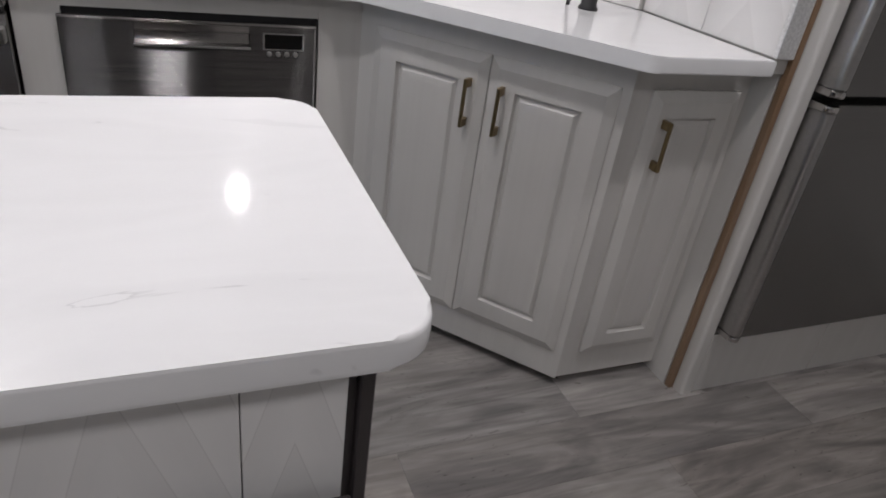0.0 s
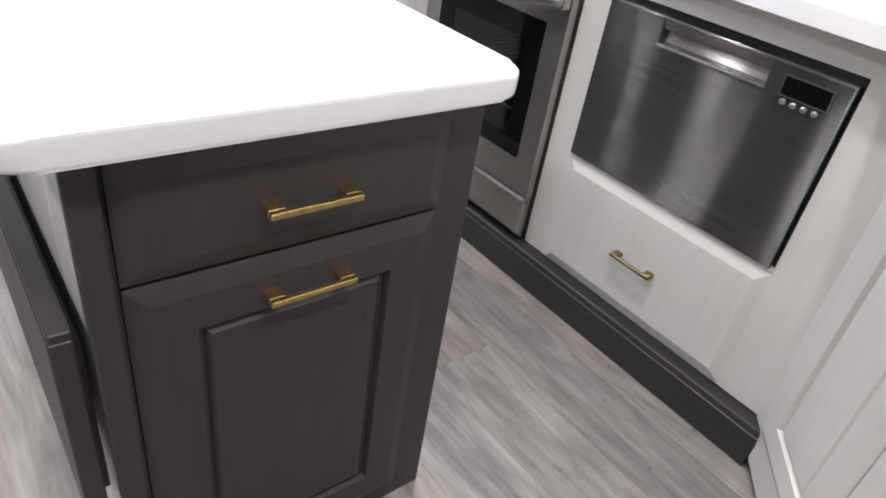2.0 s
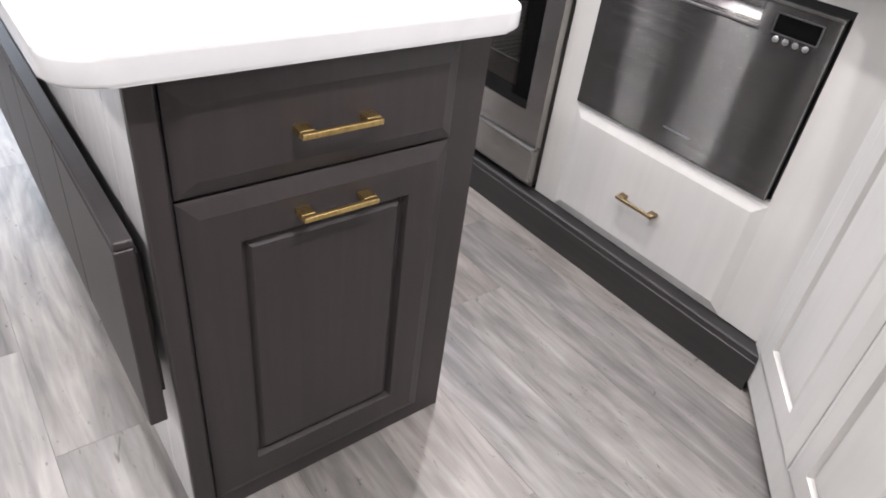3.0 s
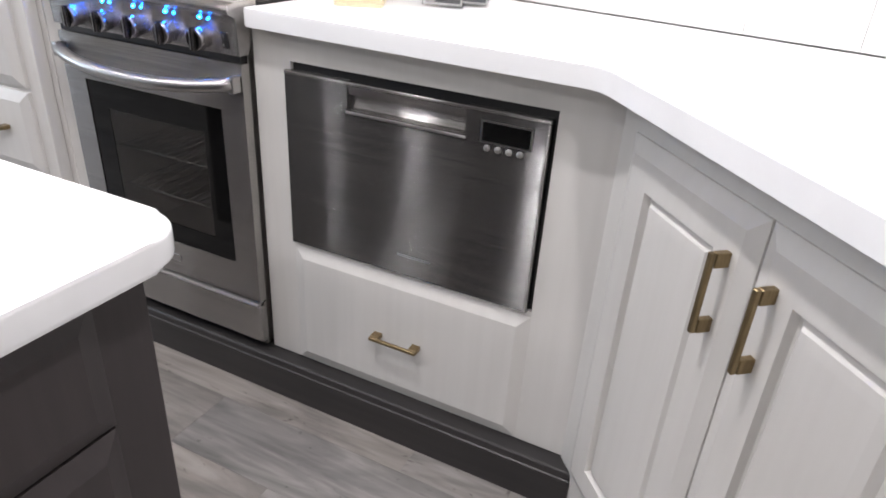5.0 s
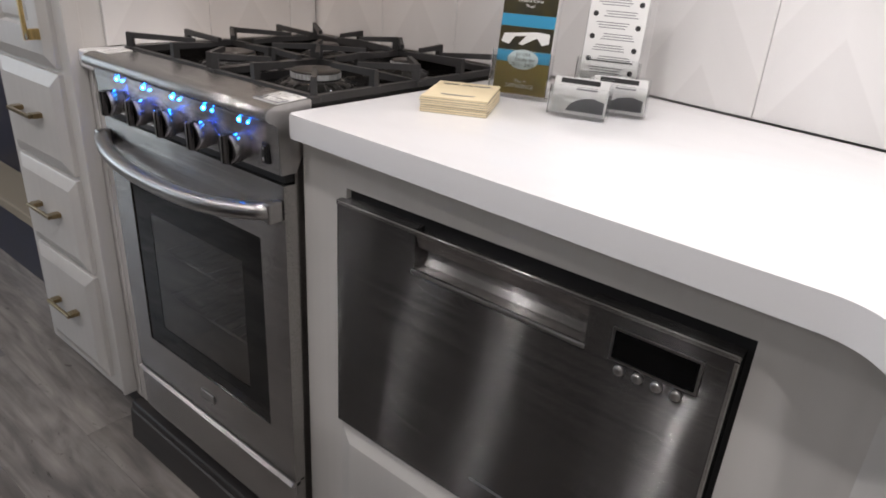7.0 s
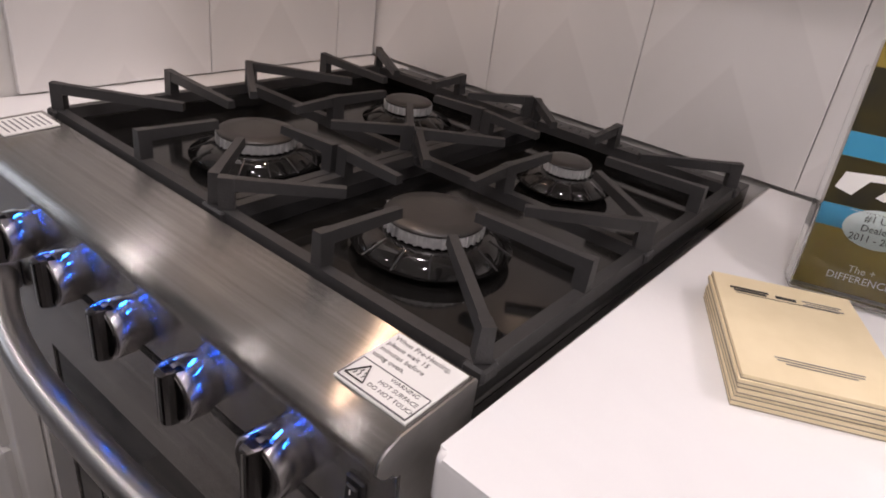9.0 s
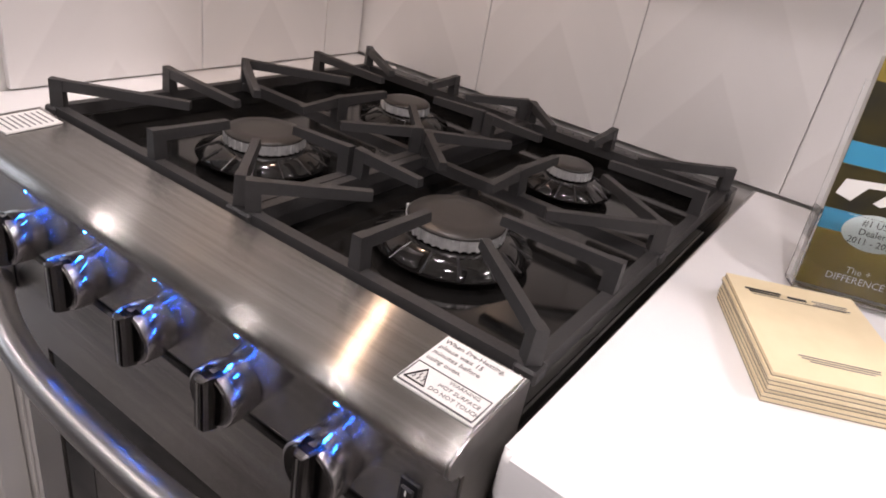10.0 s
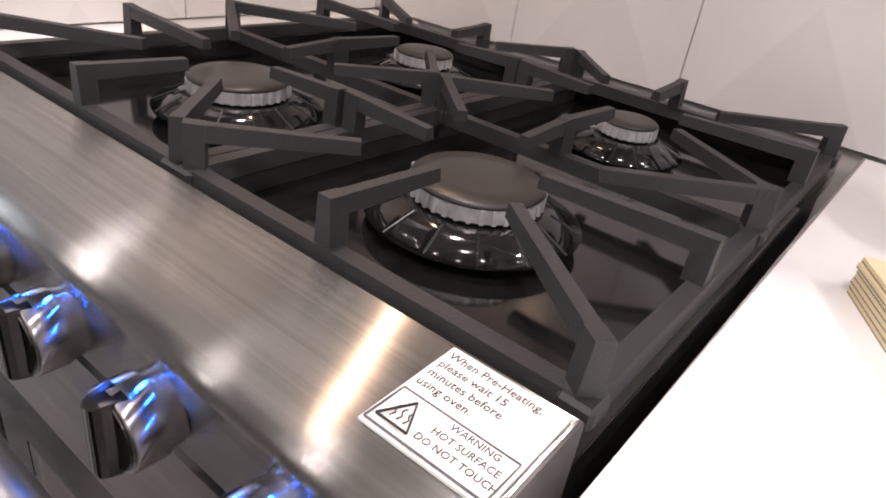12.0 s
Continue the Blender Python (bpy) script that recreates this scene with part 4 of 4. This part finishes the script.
def holder(name, place, turn, w, deep, high, front, lean, label):
    """A clear holder that leans back: a back plate, a low front lip, sides and a floor."""
    h = thing(name, place, turn, label, "holder")
    h.rotation_euler.x = radians(lean)
    bm = bmesh.new()
    t = 0.002
    box(-w / 2, w / 2, deep / 2 - t, deep / 2, 0.003, high, 0.0005, 1, bm)
    part("back_plate", bm, ACRYLIC, h)
    part("front_lip", box(-w / 2, w / 2, -deep / 2, -deep / 2 + t, 0.003, front, 0.0005, 1), ACRYLIC, h)
    for s in (-1, 1):
        part("side", prism([(s * w / 2 - t / 2, -deep / 2 + t + 0.0002), (s * w / 2 + t / 2, -deep / 2 + t + 0.0002), (s * w / 2 + t / 2, deep / 2 - t - 0.0002), (s * w / 2 - t / 2, deep / 2 - t - 0.0002)], 0.003, front * 0.97), ACRYLIC, h)
    part("floor_plate", box(-w / 2, w / 2, -deep / 2 - 0.004, deep / 2, 0.0, 0.0028), ACRYLIC, h)
    return h


h1 = holder("brochure_holder", (-0.166, 2.21, 0.987), 18, 0.104, 0.032, 0.19, 0.078, -9, "clear acrylic holder standing on the counter")
br = thing("brochure", (-0.166, 2.21, 0.987), 18, "printed gold, blue and black brochure in a clear holder", "brochure")
br.rotation_euler.x = radians(-9)
for k in range(7):
    part("leaf", box(-0.048, 0.048, 0.0002 + k * 0.0016, 0.0014 + k * 0.0016, 0.0035, 0.212 - 0.001 * (k % 3)), LABEL_WHITE if k else GOLD_PRINT, br)
F = -0.0003
for z0, z1, mt, nm in ((0.118, 0.138, BLUE_PRINT, "blue_band"), (0.0775, 0.1175, DARK_PRINT, "photo"), (0.058, 0.077, BLUE_PRINT, "blue_band"), (0.1385, 0.19, DARK_PRINT, "dark_band")):
    part(nm, box(-0.048, 0.048, F, F + 0.0004, z0, z1), mt, br)
ov = part("oval", lathe([(0, 0), (0.028, 0), (0.028, 0.0003), (0, 0.0003)], 36), PALE_PRINT, br)
ov.matrix_local = Matrix.Translation((0, F, 0.063)) @ Matrix.Rotation(radians(90), 4, "X") @ Matrix.Diagonal((1, 0.6, 1, 1))
UP = (90, 0, 0)
writing("#1 USA", 0.0085, (0, F - 0.0005, 0.0685), UP, INK, br, align="CENTER")
writing("Dealer for", 0.0085, (0.004, F - 0.0005, 0.06), UP, INK, br, align="CENTER")
writing("2011 - 2022", 0.0085, (0, F - 0.0005, 0.0515), UP, INK, br, align="CENTER")
writing("The +", 0.009, (0, F - 0.0003, 0.023), UP, LABEL_WHITE, br, align="CENTER")
writing("DIFFERENCE", 0.0092, (0, F - 0.0003, 0.0145), UP, LABEL_WHITE, br, align="CENTER")
for i, line in enumerate(("We Make Your", "Dreams Come", "True!")):
    writing(line, 0.0075, (0, F - 0.0003, 0.168 - i * 0.009), UP, LABEL_WHITE, br, align="CENTER")
part("logo_block", box(-0.03, 0.03, F - 0.0003, F, 0.192, 0.203), DARK_PRINT, br)
swoosh = bmesh.new()
prism([(-0.04, 0), (0.02, 0.006), (0.042, 0.004), (0.042, -0.012), (0.03, -0.016), (0.02, -0.004), (-0.005, -0.018), (-0.012, -0.016), (0.0, -0.002), (-0.02, -0.004), (-0.03, -0.018), (-0.044, -0.014)], 0, 0.0003, bm=swoosh)
part("photo_shape", swoosh, LABEL_WHITE, br).matrix_local = pose(0, F, 0.105, 90)

h2 = holder("leaflet_holder", (-0.033, 2.275, 0.987), 17, 0.104, 0.032, 0.215, 0.078, -9, "clear acrylic holder with a white leaflet")
lf = thing("leaflet", (-0.033, 2.275, 0.987), 17, "white leaflet with numbered rows in a clear holder", "leaflet")
lf.rotation_euler.x = radians(-9)
part("sheet", box(-0.048, 0.048, 0.001, 0.002, 0.0035, 0.24), LABEL_WHITE, lf)
writing("ADVANTAGE", 0.0115, (0, 0.0005, 0.201), UP, INK, lf, align="CENTER")
for k in range(8):
    side = -1 if k % 2 == 0 else 1
    dot = part("bullet", lathe([(0, 0), (0.0045, 0), (0.0045, 0.0004), (0, 0.0004)], 16), INK, lf)
    dot.matrix_local = pose(side * 0.037, 0.001, 0.187 - k * 0.0185, 90)
    bars(3, 0.058, 0.0042, (-side * 0.006, 0.0008, 0.193 - k * 0.0185), UP, INK_GREY, lf, 0.3)
bars(1, 0.09, 0.003, (0, 0.0008, 0.075), UP, INK, lf, 0.8, "rule")

for place, turn in (((-0.017, 2.158, 0.986), 15), ((0.016, 2.228, 0.986), 17)):
    ch = holder("card_holder", place, turn, 0.094, 0.026, 0.064, 0.046, -12, "small clear card holder with white business cards")
    ch["group"] = "card holders"
    cs = thing("business_cards", place, turn, "small stack of white business cards with dark print", "cards", "card stacks")
    cs.rotation_euler.x = radians(-12)
    part("card", box(-0.044, 0.044, -0.004, 0.004, 0.0035, 0.06, 0.0005, 1), LABEL_WHITE, cs)
    bars(1, 0.07, 0.01, (-0.002, -0.0043, 0.058), UP, INK, cs, 0.75, "heading")
    bars(1, 0.04, 0.004, (0.01, -0.0043, 0.044), UP, INK_GREY, cs, 0.6)
    blob = bmesh.new()
    prism([(-0.02, 0), (-0.012, 0.012), (0.002, 0.02), (0.022, 0.023), (0.041, 0.018), (0.041, 0)], 0, 0.0003, bm=blob)
    part("grey_shape", blob, INK_GREY, cs).matrix_local = pose(0, -0.0042, 0.008, 90)

# ---- wall tiles ----
TW, TH = 0.236, 0.40


def tile_mesh(w, h, mat):
    bm = bmesh.new()
    box(-w / 2 + 0.0006, w / 2 - 0.0006, -0.009, 0, 0.0006, h - 0.0006, 0.0009, 1, bm)
    me = bpy.data.meshes.new("tile")
    bm.to_mesh(me)
    bm.free()
    me.materials.append(mat)
    return me


TILES = {}


def tile(parent, x, y, z, w, h, turn, mat=TILE):
    key = (round(w, 3), round(h, 3), mat.name)
    if key not in TILES:
        TILES[key] = tile_mesh(w, h, mat)
    ob = new("tile", TILES[key])
    ob.parent = parent
    ob.matrix_parent_inverse = parent.matrix_world.inverted()
    ob.matrix_basis = pose(x, y, z, 0, 0, turn)


ROWS_Z = ((0.9865, TH), (0.9865 + TH, SOFFIT - 0.9875 - TH))
edges = [LEFT_END] + [-0.037 - TW * k for k in (3, 2, 1, 0)]
for z, h in ROWS_Z:
    for a, b in zip(edges, edges[1:]):
        tile(wall_north, (a + b) / 2, BACK + 0.011, z, b - a, h, 0)
for start, end in (((-0.037, BACK + 0.011), (1.07, 2.228)), ((1.07, 2.228), (1.277, 1.705))):
    span = Vector(end) - Vector(start)
    ang = math.degrees(math.atan2(span.y, span.x))
    count = round(span.length / TW)
    for z, h in ROWS_Z:
        for k in range(count):
            m = (k + 0.5) / count
            tile(wall_corner, start[0] + span.x * m, start[1] + span.y * m, z, span.length / count, h, ang)
for z, h in ROWS_Z:
    for a, b in ((1.70, 1.446), (1.446, 1.20)):
        tile(wall_right, 1.2915, (a + b) / 2, z, a - b, h, -90)
# tiles on the pantry's side, beside the range
for z, h in ROWS_Z:
    for a, b in ((2.446, 2.36), (2.36, 2.124), (2.124, 1.873)):
        tile(pt, -0.9995, (a + b) / 2, z, a - b, h, 90)
# tiles on the island's seating side
for k in range(6):
    x1, x0 = (0.156 if k == 0 else 0.046 - TW * (k - 1)), max(0.046 - TW * k, IX - LEN)
    tile(il, (x0 + x1) / 2, 0.5705, 0.0, x1 - x0, 0.865, 0, ISLAND_TILE)

# ---- floor planks ----
PW, PL = 0.19, 1.22


def plank_mesh(length):
    bm = bmesh.new()
    box(0.0002, length - 0.0002, 0.0002, PW - 0.0002, -0.006, 0.0, 0.0004, 1, bm)
    me = bpy.data.meshes.new("plank")
    bm.to_mesh(me)
    bm.free()
    me.materials.append(PLANK)
    return me


PLANKS = {}
row = 0
y = 1.33 - PW * 19
while y < 2.39:
    shift = {26: 0, 24: 0, 19: -0.02, 14: -0.05}.get(row, (row * 0.437) % 1.0 * PL)
    x = -0.06 + shift - 5 * PL
    while x < 2.6:
        a, b = max(x, -4.2), min(x + PL, 2.6)
        if b - a > 0.02:
            key = round(b - a, 3)
            if key not in PLANKS:
                PLANKS[key] = plank_mesh(b - a)
            ob = new("plank", PLANKS[key])
            ob.parent = floor
            ob.matrix_basis = pose(a, y, 0)
        x += PL
    y += PW
    row += 1
